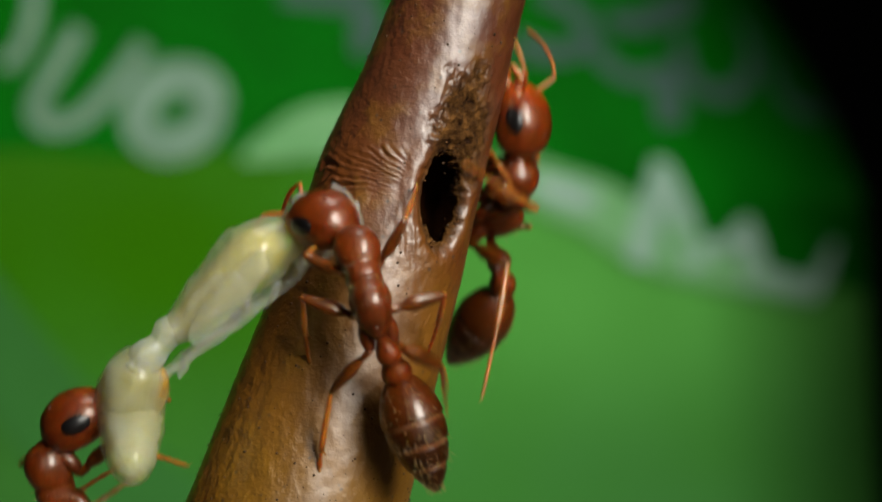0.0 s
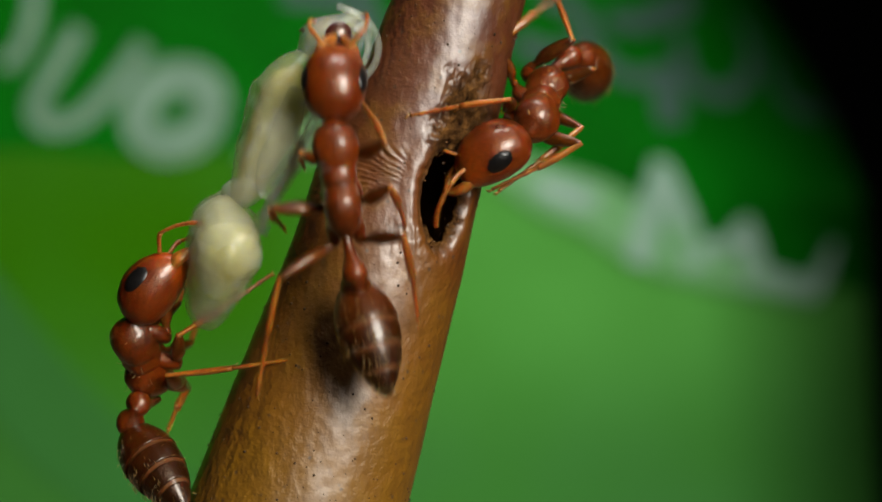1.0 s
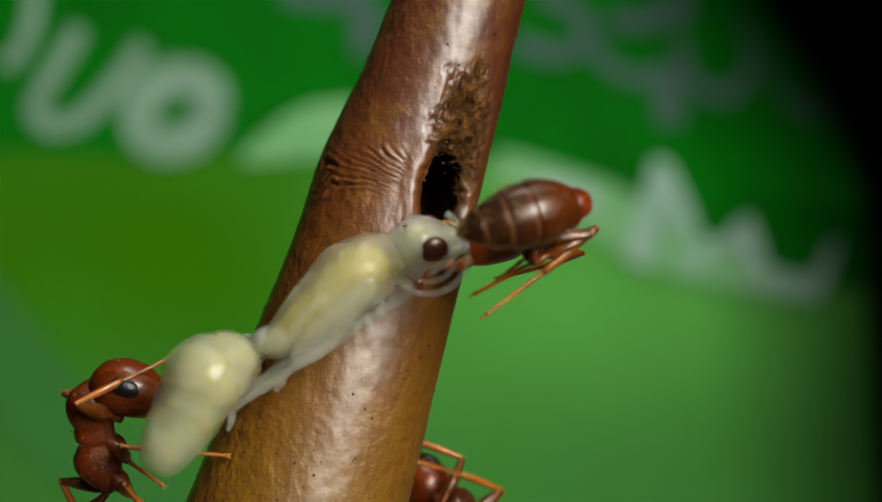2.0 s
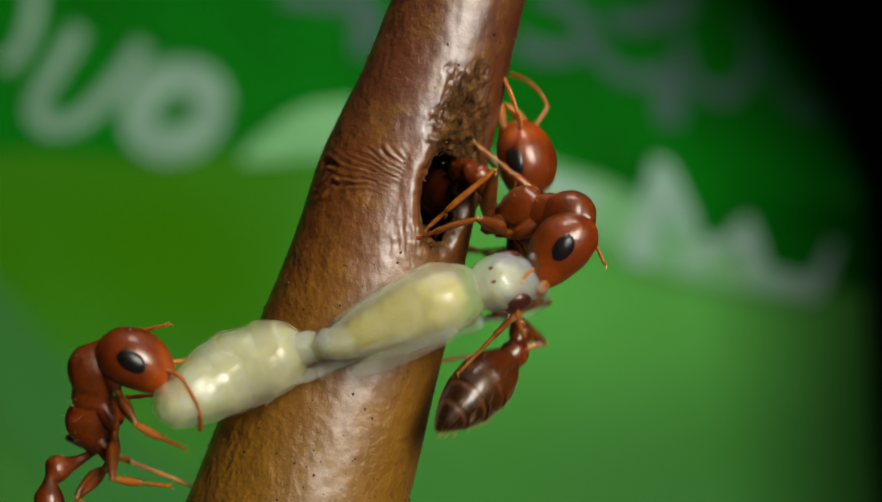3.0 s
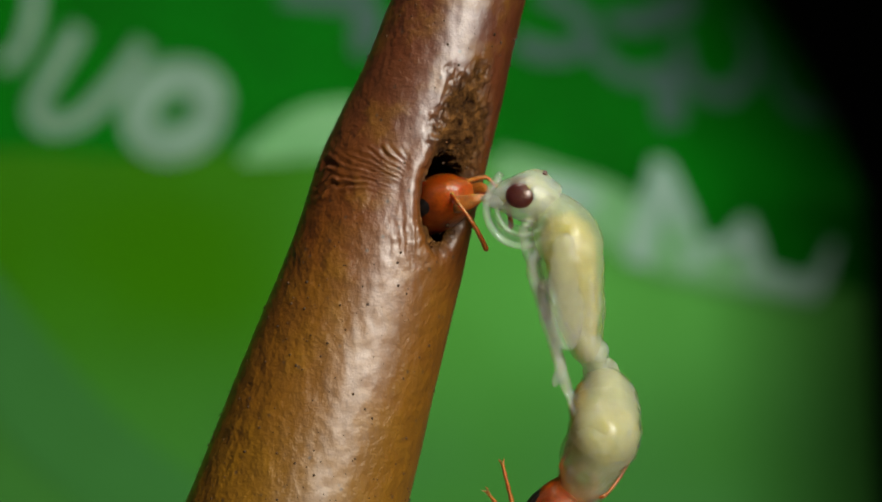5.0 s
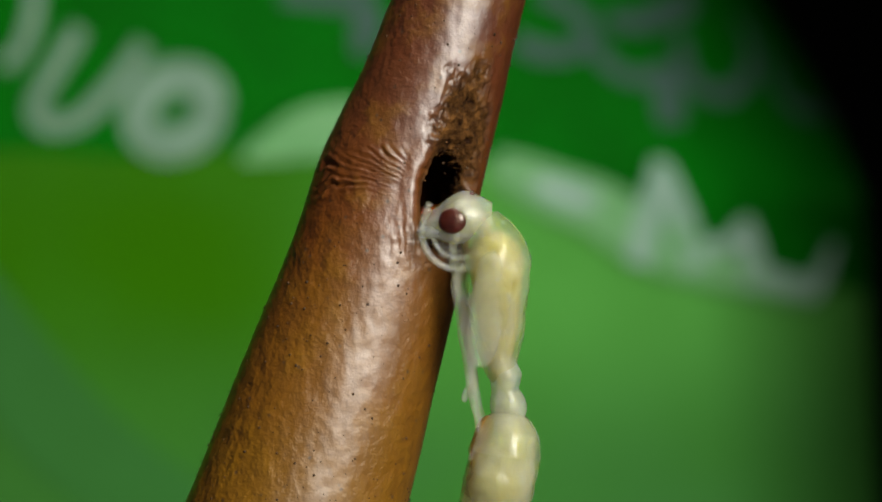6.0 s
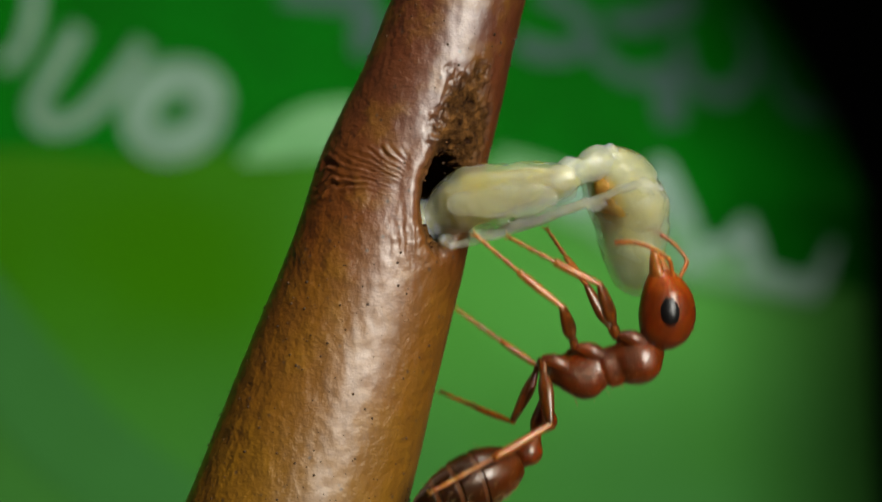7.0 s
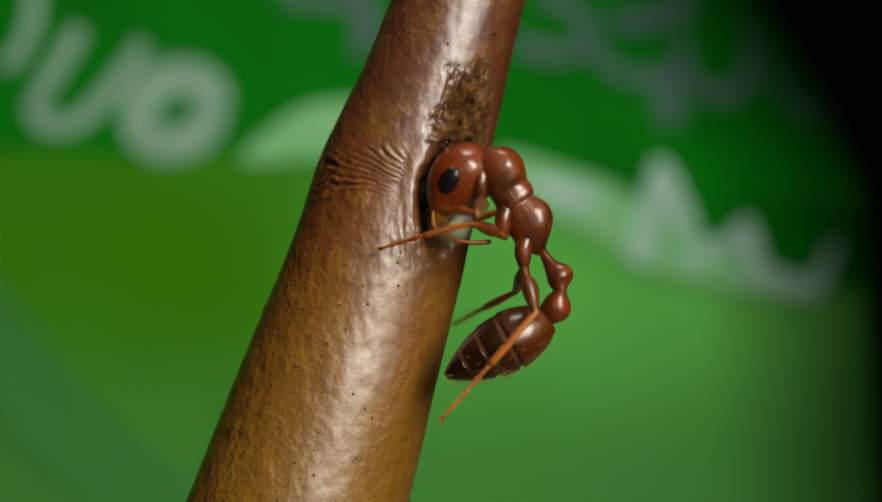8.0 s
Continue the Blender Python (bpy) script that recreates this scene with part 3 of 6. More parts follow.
def ant_gaster(root):
    def profile(t):
        return 0.475 * (math.sin(math.pi * min(max(t * 0.93 + 0.055, 0), 1) ** 0.80) ** 0.72)

    bm = bmesh.new()
    loft(bm, [(-1.8 * t, profile(t) * 0.96, profile(t) * 0.92, -0.02) for t in (0.0, 0.12, 0.3, 0.5, 0.7, 0.85, 0.95, 1.0)], 24, 5)
    gaster = part("gaster", bm, M_BAND, root)
    spans = ((0.0, 0.375), (0.42, 0.585), (0.63, 0.775), (0.815, 1.0))
    for t0, t1 in spans:
        bm = bmesh.new()
        rows = []
        for k in range(7):
            t = t0 + (t1 - t0) * k / 6
            grow = 1.005 + 0.022 * (k / 6)
            rows.append((-1.8 * t, profile(t) * grow, profile(t) * 0.96 * grow, -0.01))
        if t1 < 1:
            rows.append((-1.8 * t1 - 0.008, profile(t1) * 0.97, profile(t1) * 0.93, -0.01))
        loft(bm, rows, 26, 3, 2.0, 0.015)
        part("segment", bm, M_GASTER, gaster)
    bm = bmesh.new()
    # a pale down lies over the rear of each plate, thickest along the back
    for k in range(170):
        t0, t1 = random.choice(spans)
        t, a = t0 + (t1 - t0) * random.betavariate(2.2, 1.3), random.gauss(math.pi / 2, 0.75)
        if k % 6 == 0:
            t, a = random.uniform(0.05, 0.98), random.uniform(0, 2 * math.pi)
        r = profile(t) * 1.02
        base = Vector((-1.8 * t, r * math.cos(a), r * 0.96 * math.sin(a)))
        out = Vector((-1.0, 0.45 * math.cos(a), 0.45 * math.sin(a))).normalized() if k % 6 else Vector((-0.7, math.cos(a), math.sin(a))).normalized()
        tube(bm, [base, base + out * random.uniform(0.06, 0.13)], [0.0024, 0.0015], 3, 1)
    tagged(part("hair", bm, M_DOWN, gaster), kind="stuff")
    return gaster


def ant_leg(root, which, s):
    (hx, hy, hz), femur, shin = LEGS[which]
    bm = bmesh.new()
    tube(bm, [(-0.02, 0, 0), (0.14, 0, 0), (0.22, 0, 0), (femur * 0.45, 0, 0.02), (femur * 0.75, 0, 0.015), (femur, 0, 0)], [0.075, 0.08, 0.065, 0.128, 0.105, 0.058], 10, 4, 0.75)
    leg = part("leg", bm, M_FEMUR, root)
    bm = bmesh.new()
    t = shin * 0.50
    tube(bm, [(-0.03, 0, 0), (0.06, 0, 0.01), (t * 0.6, 0, 0.03), (t, 0, 0.03)], [0.05, 0.048, 0.07, 0.06], 8, 4, 0.75)
    pts, rad = [(t - 0.02, 0, 0.03)], [0.04]
    for k in range(1, 9):
        f = k / 8
        pts.append((t + (shin - t) * f, 0, 0.03 - 0.03 * f))
        rad.append((0.036 - 0.008 * f) * (1.2 if k % 2 == 0 else 0.85))
    tube(bm, pts, rad, 7, 2)
    for c in (1, -1):
        tube(bm, [(shin - 0.02, 0, 0), (shin + 0.05, 0.03 * c, 0.01), (shin + 0.09, 0.05 * c, -0.03)], [0.018, 0.014, 0.004], 5, 3)
    tube(bm, [(t - 0.02, 0, 0.0), (t + 0.10, 0.02, -0.05)], [0.014, 0.005], 5, 1)
    tibia = part("shin", bm, M_LEG, leg)
    tibia.matrix_basis = pose(femur * MM, 0, 0)
    return leg, tibia


def worker_ant(label):
    root = tagged(new("ant"), label, "ant", "worker ants")
    root.empty_display_size = 0.5 * MM
    limbs = {"thorax": ant_thorax(root), "gaster": ant_gaster(root)}
    limbs["head"], limbs["feelers"] = ant_head(root)
    limbs["petiole"], limbs["postpetiole"] = ant_waist(root)
    for which in LEGS:
        for side, s in SIDES:
            limbs[which + "_" + side] = ant_leg(root, which, s)
    return root, limbs


# ---- pupa
def pupa():
    root = tagged(new("pupa"), "milky translucent yellow-white ant pupa with dark eyes", "pupa")
    root.empty_display_size = 0.5 * MM
    bm = bmesh.new()
    loft(bm, [(-0.08, 0.26, 0.26, 0.0), (0.05, 0.36, 0.33, 0.0), (0.28, 0.44, 0.41, 0.01), (0.52, 0.44, 0.38, -0.03), (0.74, 0.34, 0.28, -0.09), (0.90, 0.22, 0.17, -0.13), (0.96, 0.10, 0.08, -0.14)], 26, 5, 2.1, 0.09)
    head = part("head", bm, M_PUPA_PALE, root)
    for _, s in SIDES:
        bm = bmesh.new()
        ball(bm, (0.52, 0.385 * s, 0.02), (0.225, 0.095, 0.195), (12 * s, 12, -8 * s), 20)
        part("eye", bm, M_PUPA_EYE, head, "dark red-brown eye under the skin")
        # feeler and palp sheaths curl under the chin in two arcs
        for name, r, a0, a1, y, thick in (("palp", 0.42, 20, -150, 0.16, 0.050), ("antenna", 0.58, 35, -165, 0.24, 0.064)):
            arc = [radians(a0 + (a1 - a0) * k / 7) for k in range(8)]
            bm = bmesh.new()
            tube(bm, [(0.40 + r * math.cos(a), (y + 0.10 * math.sin(k * 0.45)) * s, -0.16 + r * math.sin(a)) for k, a in enumerate(arc)], [thick * (1.0 if k < 6 else 0.8 - 0.2 * (k - 6)) for k in range(8)], 10, 4, 0.85)
            part(name, bm, M_LOOP, head)
        bm = bmesh.new()
        tube(bm, [(0.70, 0.20 * s, -0.16), (0.92, 0.18 * s, -0.22), (1.05, 0.05 * s, -0.24)], [0.14, 0.10, 0.03], 8)
        part("mandible", bm, M_PUPA_PALE, head)
    bm = bmesh.new()
    loft(bm, [(0.0, 0.12, 0.12, 0.0), (0.15, 0.26, 0.25, 0.02), (0.36, 0.30, 0.28, 0.02), (0.58, 0.24, 0.20, -0.04), (0.74, 0.10, 0.08, -0.09)], 18, 4, 2.0, 0.2)
    part("brain", bm, M_PUPA_CORE, head, "cloudy tissue inside the clear head")
    for x, y in ((0.24, 0.11), (0.24, -0.11), (0.36, 0.0)):
        bm = bmesh.new()
        ball(bm, (x, y, 0.405), (0.045, 0.030, 0.02), n=10)
        part("ocellus", bm, M_PUPA_EYE, head)
    bm = bmesh.new()
    loft(bm, [(0.10, 0.20, 0.20, 0.0), (-0.02, 0.34, 0.32, 0.0), (-0.18, 0.43, 0.41, 0.03), (-0.42, 0.53, 0.50, 0.07), (-0.72, 0.59, 0.54, 0.08), (-1.10, 0.57, 0.51, 0.05),
              (-1.48, 0.51, 0.46, 0.01), (-1.80, 0.43, 0.40, -0.02), (-2.08, 0.34, 0.33, -0.04), (-2.36, 0.24, 0.24, -0.05), (-2.50, 0.14, 0.14, -0.05)], 34, 8, 2.1, 0.10)
    thorax = part("thorax", bm, M_PUPA, root)
    bm = bmesh.new()
    loft(bm, [(-0.20, 0.16, 0.16, 0.04), (-0.42, 0.36, 0.36, 0.07), (-0.75, 0.43, 0.41, 0.08), (-1.10, 0.40, 0.38, 0.05), (-1.55, 0.35, 0.33, 0.01), (-2.0, 0.26, 0.25, -0.04), (-2.35, 0.15, 0.15, -0.05), (-2.45, 0.07, 0.07, -0.05)], 22, 4, 2.0, 0.05)
    part("gut", bm, M_YOLK, thorax, "yellow body showing through the skin")
    for _, s in SIDES:
        bm = bmesh.new()
        loft(bm, [(-0.52, 0.03, 0.07, 0.10), (-0.62, 0.07, 0.16, 0.08), (-0.95, 0.09, 0.22, 0.0), (-1.40, 0.09, 0.27, -0.10), (-1.85, 0.08, 0.26, -0.20), (-2.15, 0.06, 0.17, -0.26), (-2.25, 0.03, 0.06, -0.27)], 16, 4, 2.0, 0.10)
        bmesh.ops.transform(bm, matrix=Matrix.Translation((0, 0.665 * s, 0.02)) @ Matrix.Rotation(0.13 * s, 4, "Z") @ Matrix.Rotation(0.22 * s, 4, "X"), verts=bm.verts)
        part("wing_pad", bm, M_SHEATH, thorax)
        bm = bmesh.new()
        loft(bm, [(-1.20, 0.03, 0.05, 0.26), (-1.35, 0.06, 0.12, 0.24), (-1.75, 0.06, 0.15, 0.14), (-2.05, 0.04, 0.10, 0.06), (-2.15, 0.02, 0.04, 0.04)], 12, 4, 2.0, 0.1)
        bmesh.ops.transform(bm, matrix=Matrix.Translation((0, 0.60 * s, 0.0)) @ Matrix.Rotation(0.15 * s, 4, "Z"), verts=bm.verts)
        part("hind_wing_pad", bm, M_SHEATH, thorax)
        for k, (x0, drop, reach) in enumerate(((-0.20, 0.53, 1.75), (-0.70, 0.55, 2.75), (-1.20, 0.50, 3.65))):
            bm = bmesh.new()
            tube(bm, [(x0, 0.22 * s, -0.38), (x0 - 0.02, (0.37 - 0.05 * k) * s, -drop + 0.12), (x0 - 0.14, (0.34 - 0.05 * k) * s, -drop + 0.03), (x0 - 0.42, (0.24 - 0.04 * k) * s, -drop),
                      ((x0 - 0.4 - reach) / 2, (0.17 - 0.03 * k) * s, -drop + 0.02), (-reach + 0.3, (0.12 + 0.01 * k) * s, -drop + 0.04), (-reach + 0.15, (0.10 + 0.04 * k) * s, -drop - 0.03 * k), (-reach, (0.13 + 0.05 * k) * s, -drop - 0.07 * k)],
                 [0.12, 0.115, 0.11, 0.105, 0.10, 0.085, 0.08, 0.05], 10, 7, 0.7)
            for v in bm.verts:
                v.co += 0.045 * noise.noise_vector(v.co * 3.1 + Vector((k * 3.0, s * 2.0, 0))) + 0.022 * noise.noise_vector(v.co * 8.3)
            part("leg_sheath", bm, M_SHEATH, thorax)
    waist_rows = [(0.30, 0.10, 0.10, -0.04), (0.16, 0.19, 0.19, -0.04), (0.02, 0.225, 0.235, -0.02), (-0.16, 0.24, 0.255, 0.02), (-0.30, 0.225, 0.235, 0.01), (-0.40, 0.215, 0.22, 0.0), (-0.56, 0.26, 0.275, 0.02),
                  (-0.72, 0.285, 0.29, 0.01), (-0.86, 0.25, 0.25, 0.0), (-0.96, 0.26, 0.26, 0.0), (-1.10, 0.14, 0.14, 0.0)]
    fore_rows = [(0.14, 0.16, 0.16, 0.0), (0.02, 0.34, 0.34, 0.0), (-0.20, 0.48, 0.48, 0.02), (-0.50, 0.57, 0.565, 0.02), (-0.62, 0.572, 0.567, 0.02), (-1.00, 0.59, 0.585, 0.0), (-1.25, 0.54, 0.54, 0.0), (-1.46, 0.35, 0.35, 0.0), (-1.56, 0.10, 0.10, 0.0)]
    rear_rows = [(0.56, 0.10, 0.10, 0.0), (0.46, 0.34, 0.34, 0.0), (0.25, 0.52, 0.52, 0.0), (0.0, 0.57, 0.57, 0.0), (-0.14, 0.558, 0.555, 0.0), (-0.46, 0.54, 0.535, 0.0), (-0.58, 0.52, 0.515, 0.0), (-0.95, 0.45, 0.44, 0.0),
                 (-1.25, 0.36, 0.35, 0.0), (-1.44, 0.25, 0.24, 0.0), (-1.54, 0.10, 0.10, 0.0)]
    made = {"head": head, "thorax": thorax}
    for name, rows, mat in (("waist", waist_rows, M_PUPA_PALE), ("gaster_front", fore_rows, M_PUPA), ("gaster_rear", rear_rows, M_PUPA)):
        bm = bmesh.new()
        loft(bm, [(x, y * (0.97 if name == "waist" else 1.10), z * 0.97, o) for x, y, z, o in rows], 32, 8, 2.0, 0.14 if name == "waist" else 0.09)
        made[name] = part(name, bm, mat, root)
        full = 0.70 if name == "waist" else 0.88
        bm = bmesh.new()
        loft(bm, [(x * 0.92, y * full, z * full, o) for x, y, z, o in rows], 20, 4, 2.0, 0.07)
        part("gut", bm, M_PUPA_CORE, made[name])
        if name == "gaster_front":
            bm = bmesh.new()
            loft(bm, [(0.0, 0.08, 0.06, -0.30), (-0.15, 0.17, 0.11, -0.36), (-0.5, 0.24, 0.12, -0.39), (-0.85, 0.18, 0.10, -0.40), (-1.05, 0.06, 0.05, -0.40)], 14, 4, 2.0, 0.3)
            part("gut", bm, M_GUT, made[name], "orange-brown gut showing through the skin")
    return root, made



# ---- how they move
def basis(origin, forward, up):
    x = Vector(forward).normalized()
    z = Vector(up) - x * Vector(up).dot(x)
    z = z.normalized() if z.length > 1e-4 else x.orthogonal().normalized()
    m = Matrix((x, z.cross(x), z)).transposed().to_4x4()
    m.translation = Vector(origin) * MM
    return m


def carry(up, old, fresh):
    """Turns up as the way along the body turns from old to fresh."""
    return old.rotation_difference(fresh) @ up


def foothold(p):
    """The place on the thorn's skin next to p, where it is within reach."""
    s = (p - AXIS_FOOT).dot(AXIS)
    out = p - AXIS_FOOT - AXIS * s
    r = thorn_radius(s) + 0.03
    return None if out.length < 1e-3 or abs(out.length - r) > 0.8 else AXIS_FOOT + AXIS * s + out * (r / out.length)


class Act:
    """Collects the poses of one animal, joint by joint, and keys them."""

    def __init__(self, animal):
        self.root, self.limbs = animal
        self.rows = {}

    def add(self, ob, t, m):
        self.rows.setdefault(ob, []).append((t, m))

    def play(self):
        for ob, rows in self.rows.items():
            rows = [(0.0, rows[0][1]), *rows] if rows[0][0] > 0 else rows
            rows = [*rows, (8.0, rows[-1][1])] if rows[-1][0] < 8 else rows
            done = [rows[0]]
            for t, m in rows[1:]:
                t0, m0 = done[-1]
                q0, q1 = m0.to_quaternion(), m.to_quaternion()
                parts = int(q0.rotation_difference(q1).angle / radians(75)) + 1
                for k in range(1, parts):
                    f = k / parts
                    mid = q0.slerp(q1, f).to_matrix().to_4x4()
                    mid.translation = m0.translation.lerp(m.translation, f)
                    done.append((t0 + (t - t0) * f, mid))
                done.append((t, m))
            walk(ob, done)


class AntAct(Act):
    def at(self, t, neck, jaw, waist, node_end, gaster, tip, up, head_up=None, feel=(14, 14), tucked=False, **feet):
        neck, jaw, waist, node_end, gaster, tip = (Vector(p) for p in (neck, jaw, waist, node_end, gaster, tip))
        up = Vector(up)
        fore = (neck - waist).normalized()
        body = basis(neck, fore, up)
        inv = body.inverted()
        self.add(self.root, t, body)
        face = (jaw - neck).normalized()
        self.add(self.limbs["head"], t, inv @ basis(neck, face, head_up if head_up else carry(up, fore, face)))
        for ob, (_, s), dip in zip(self.limbs["feelers"], SIDES, feel):
            self.add(ob, t, pose(1.06 * MM, 0.145 * s * MM, 0.11 * MM, 0, dip, 0))
        way, lift, start = fore, up, neck - fore * THORAX
        for name, a, b, size in (("petiole", waist, node_end, PETIOLE), ("postpetiole", node_end, gaster, POSTPETIOLE), ("gaster", gaster, tip, 1.8)):
            ahead = (a - b).normalized()
            lift = carry(lift, way, ahead)
            self.add(self.limbs[name], t, inv @ basis(start, ahead, lift))
            start, way = start - ahead * size, ahead
        turn = body.to_3x3()
        for which, (hip, femur, shin) in LEGS.items():
            for side, s in SIDES:
                leg, tibia = self.limbs[which + "_" + side]
                h = body @ (Vector((hip[0], hip[1] * s, hip[2])) * MM) / MM
                given = feet.get(which + "_" + side, (None,))
                rest = REST[which]
                foot = Vector(given[0]) if given[0] else None if tucked else foothold(body @ (Vector((rest[0], rest[1] * s, rest[2])) * MM) / MM)
                if foot is None:
                    free = [c * (0.62 if tucked else 1.0) for c in FREE[which]]
                    foot = body @ (Vector((free[0], free[1] * s, free[2])) * MM) / MM
                if len(given) > 1:
                    knee = h + (Vector(given[1]) - h).normalized() * femur
                else:
                    pole = turn @ Vector(({"front": 0.5, "mid": 0.1, "hind": -0.3}[which], 0.8 * s, 0.9))
                    reach = foot - h
                    d = min(max(reach.length, shin - femur + 0.05), femur + shin - 0.02)
                    along = reach.normalized()
                    c = (femur ** 2 + d * d - shin ** 2) / (2 * d)
                    off = (pole - along * pole.dot(along)).normalized()
                    knee = h + along * c + off * math.sqrt(max(femur ** 2 - c * c, 0))
                out = turn @ Vector((0, s, 1))
                m1 = basis(h, knee - h, out)
                m2 = basis(knee, foot - knee, out)
                self.add(leg, t, inv @ m1)
                self.add(tibia, t, m1.inverted() @ m2)


class PupaAct(Act):
    def at(self, t, neck, face, rear, waist, middle, tip, up):
        neck, face, rear, waist, middle, tip = (Vector(p) for p in (neck, face, rear, waist, middle, tip))
        up = Vector(up)
        fore = (neck - rear).normalized()
        body = basis(neck, fore, up)
        inv = body.inverted()
        self.add(self.root, t, body)
        ahead = (face - neck).normalized()
        self.add(self.limbs["head"], t, inv @ basis(neck, ahead, carry(up, fore, ahead)))
        way, lift, start = fore, up, neck - fore * 2.25
        for name, a, b, size in (("waist", rear, waist, 0.85), ("gaster_front", waist, middle, 1.0), ("gaster_rear", middle, tip, 1.5)):
            ahead = (a - b).normalized()
            lift = carry(lift, way, ahead)
            self.add(self.limbs[name], t, inv @ basis(start, ahead, lift))
            start, way = start - ahead * size, ahead


FIRST = worker_ant("orange-brown worker ant gripping the pupa's head in its jaws")
SECOND = worker_ant("orange-brown worker ant lifting the pupa's tail end")
THIRD = worker_ant("orange-brown worker ant climbing round the thorn, carrying nothing")
PUPA = pupa()


def motions():
    first, second, third, pupa_act = AntAct(FIRST), AntAct(SECOND), AntAct(THIRD), PupaAct(PUPA)
    first.at(0.0, (-1.33, -2.50, 0.35), (-2.40, -1.55, 0.61), (-0.92, -3.22, -1.19), (-0.73, -2.63, -1.61), (-0.64, -2.17, -1.90), (-0.01, -2.17, -3.74), (0.02, -1.00, 0.00), head_up=(0.30, -0.81, 0.51), feel=(40, 30), mid_left=((-2.01, -1.44, -1.67), (-2.29, -2.58, -0.61)), mid_right=((-0.21, -0.83, -1.65), (-0.10, -2.43, -0.70)), hind_left=((-1.83, -1.63, -3.28), (-1.54, -2.34, -2.00)), hind_right=((0.05, -0.03, -2.44), (-0.17, -2.31, -1.65)))
    first.at(0.3, (-1.46, -2.40, 2.15), (-1.85, -1.32, 3.03), (-1.26, -2.40, 0.41), (-1.19, -2.40, -0.33), (-1.18, -1.85, -0.33), (-0.69, -1.94, -2.06), (0.01, -1.00, 0.00), head_up=(0.00, -0.80, 0.60), feel=(30, 40), front_left=((-2.11, -0.35, 0.68), (-2.32, -2.71, 1.47)), front_right=(None, (-0.78, -2.95, 2.00)), mid_left=((-2.62, -0.12, -0.43), (-2.10, -2.10, 0.52)), mid_right=((-0.34, -1.24, 0.58), (-0.22, -2.07, 1.38)), hind_left=((-2.31, -1.53, -2.65), (-1.91, -2.53, -0.03)))
    first.at(0.5, (-1.14, -2.00, 3.38), (-1.41, -1.03, 4.49), (-0.99, -3.10, 2.03), (-0.79, -2.45, 1.71), (-0.66, -2.02, 1.39), (0.09, -2.02, -0.37), (0.01, -1.00, 0.00), head_up=(0.00, -0.80, 0.60), feel=(35, 30), front_left=((-2.17, -1.00, 2.10), (-2.03, -2.65, 2.80)), mid_left=((-2.20, -0.40, 0.48), (-2.02, -2.20, 1.62)), mid_right=((0.14, -1.10, 1.75), (0.19, -2.00, 2.29)), hind_left=((-2.59, -0.94, -1.16), (-1.70, -2.20, 1.24)), hind_right=((0.21, -0.00, -1.15), (0.26, -1.90, 1.09)))
    first.at(0.7, (-2.09, -1.60, 4.17), (-2.63, -1.60, 5.51), (-1.90, -1.60, 2.43), (-1.83, -1.60, 1.68), (-1.71, -1.60, 2.22), (-1.15, -1.58, 0.51), (0.01, -1.00, 0.00), mid_left=((-2.22, -0.80, 3.03), (-2.48, -2.13, 3.14)), hind_left=((-2.10, -0.08, 0.86), (-2.92, -1.90, 2.48)), hind_right=((-0.16, -1.15, 0.49), (-0.85, -1.22, 2.33)), mid_right=((-1.27, -0.53, 2.52), (-0.85, -1.25, 3.34)))
    first.at(0.85, (-2.03, -2.00, 3.62), (-2.38, -2.00, 5.02), (-1.87, -2.00, 1.87), (-1.85, -1.26, 1.79), (-1.72, -1.26, 1.25), (-1.14, -1.99, -0.28), (0.01, -1.00, 0.00), mid_left=((-2.26, -0.13, 1.84), (-2.55, -2.46, 2.48)), hind_left=((-2.15, -0.55, 0.41), (-2.63, -2.46, 1.81)), hind_right=((-0.29, -1.18, -0.03), (-0.85, -1.62, 1.72)), mid_right=((-0.90, -1.11, 1.88), (-0.81, -1.64, 2.71)))
    first.at(1.0, (-1.61, -2.70, 1.93), (-1.55, -2.14, 3.26), (-1.40, -2.70, 0.19), (-1.22, -2.70, -0.54), (-1.30, -2.16, -0.49), (-0.78, -2.62, -2.16), (0.01, -1.00, 0.00), head_up=(0.00, -0.86, 0.51), feel=(40, 30), front_left=((-2.13, -0.08, 1.13), (-2.08, -3.32, 1.44)), mid_left=((-2.40, -0.08, 0.24), (-2.55, -2.42, 0.62)), mid_right=((-0.55, -1.30, 0.40), (-0.69, -3.04, 0.96)), hind_left=((-2.93, -1.26, -2.75), (-2.20, -2.56, -0.28)), hind_right=((-0.30, -1.00, -1.34), (-0.57, -3.04, 0.22)))
    first.at(1.1, (-1.44, -2.60, 1.01), (-1.55, -2.13, 2.38), (-1.46, -2.60, -0.74), (-1.41, -1.89, -0.97), (-1.34, -1.89, -1.51), (-1.15, -2.97, -2.94), (-0.00, -1.00, 0.00), head_up=(0.00, -0.86, 0.51), mid_left=((-2.68, -0.52, -0.82), (-2.35, -2.87, 0.05)), mid_right=((-0.55, -1.28, -0.64), (-0.53, -2.88, 0.14)), hind_left=((-2.71, -1.39, -2.70), (-2.02, -2.82, -1.11)), hind_right=((-0.12, -0.03, -3.15), (-0.70, -2.65, -1.11)))
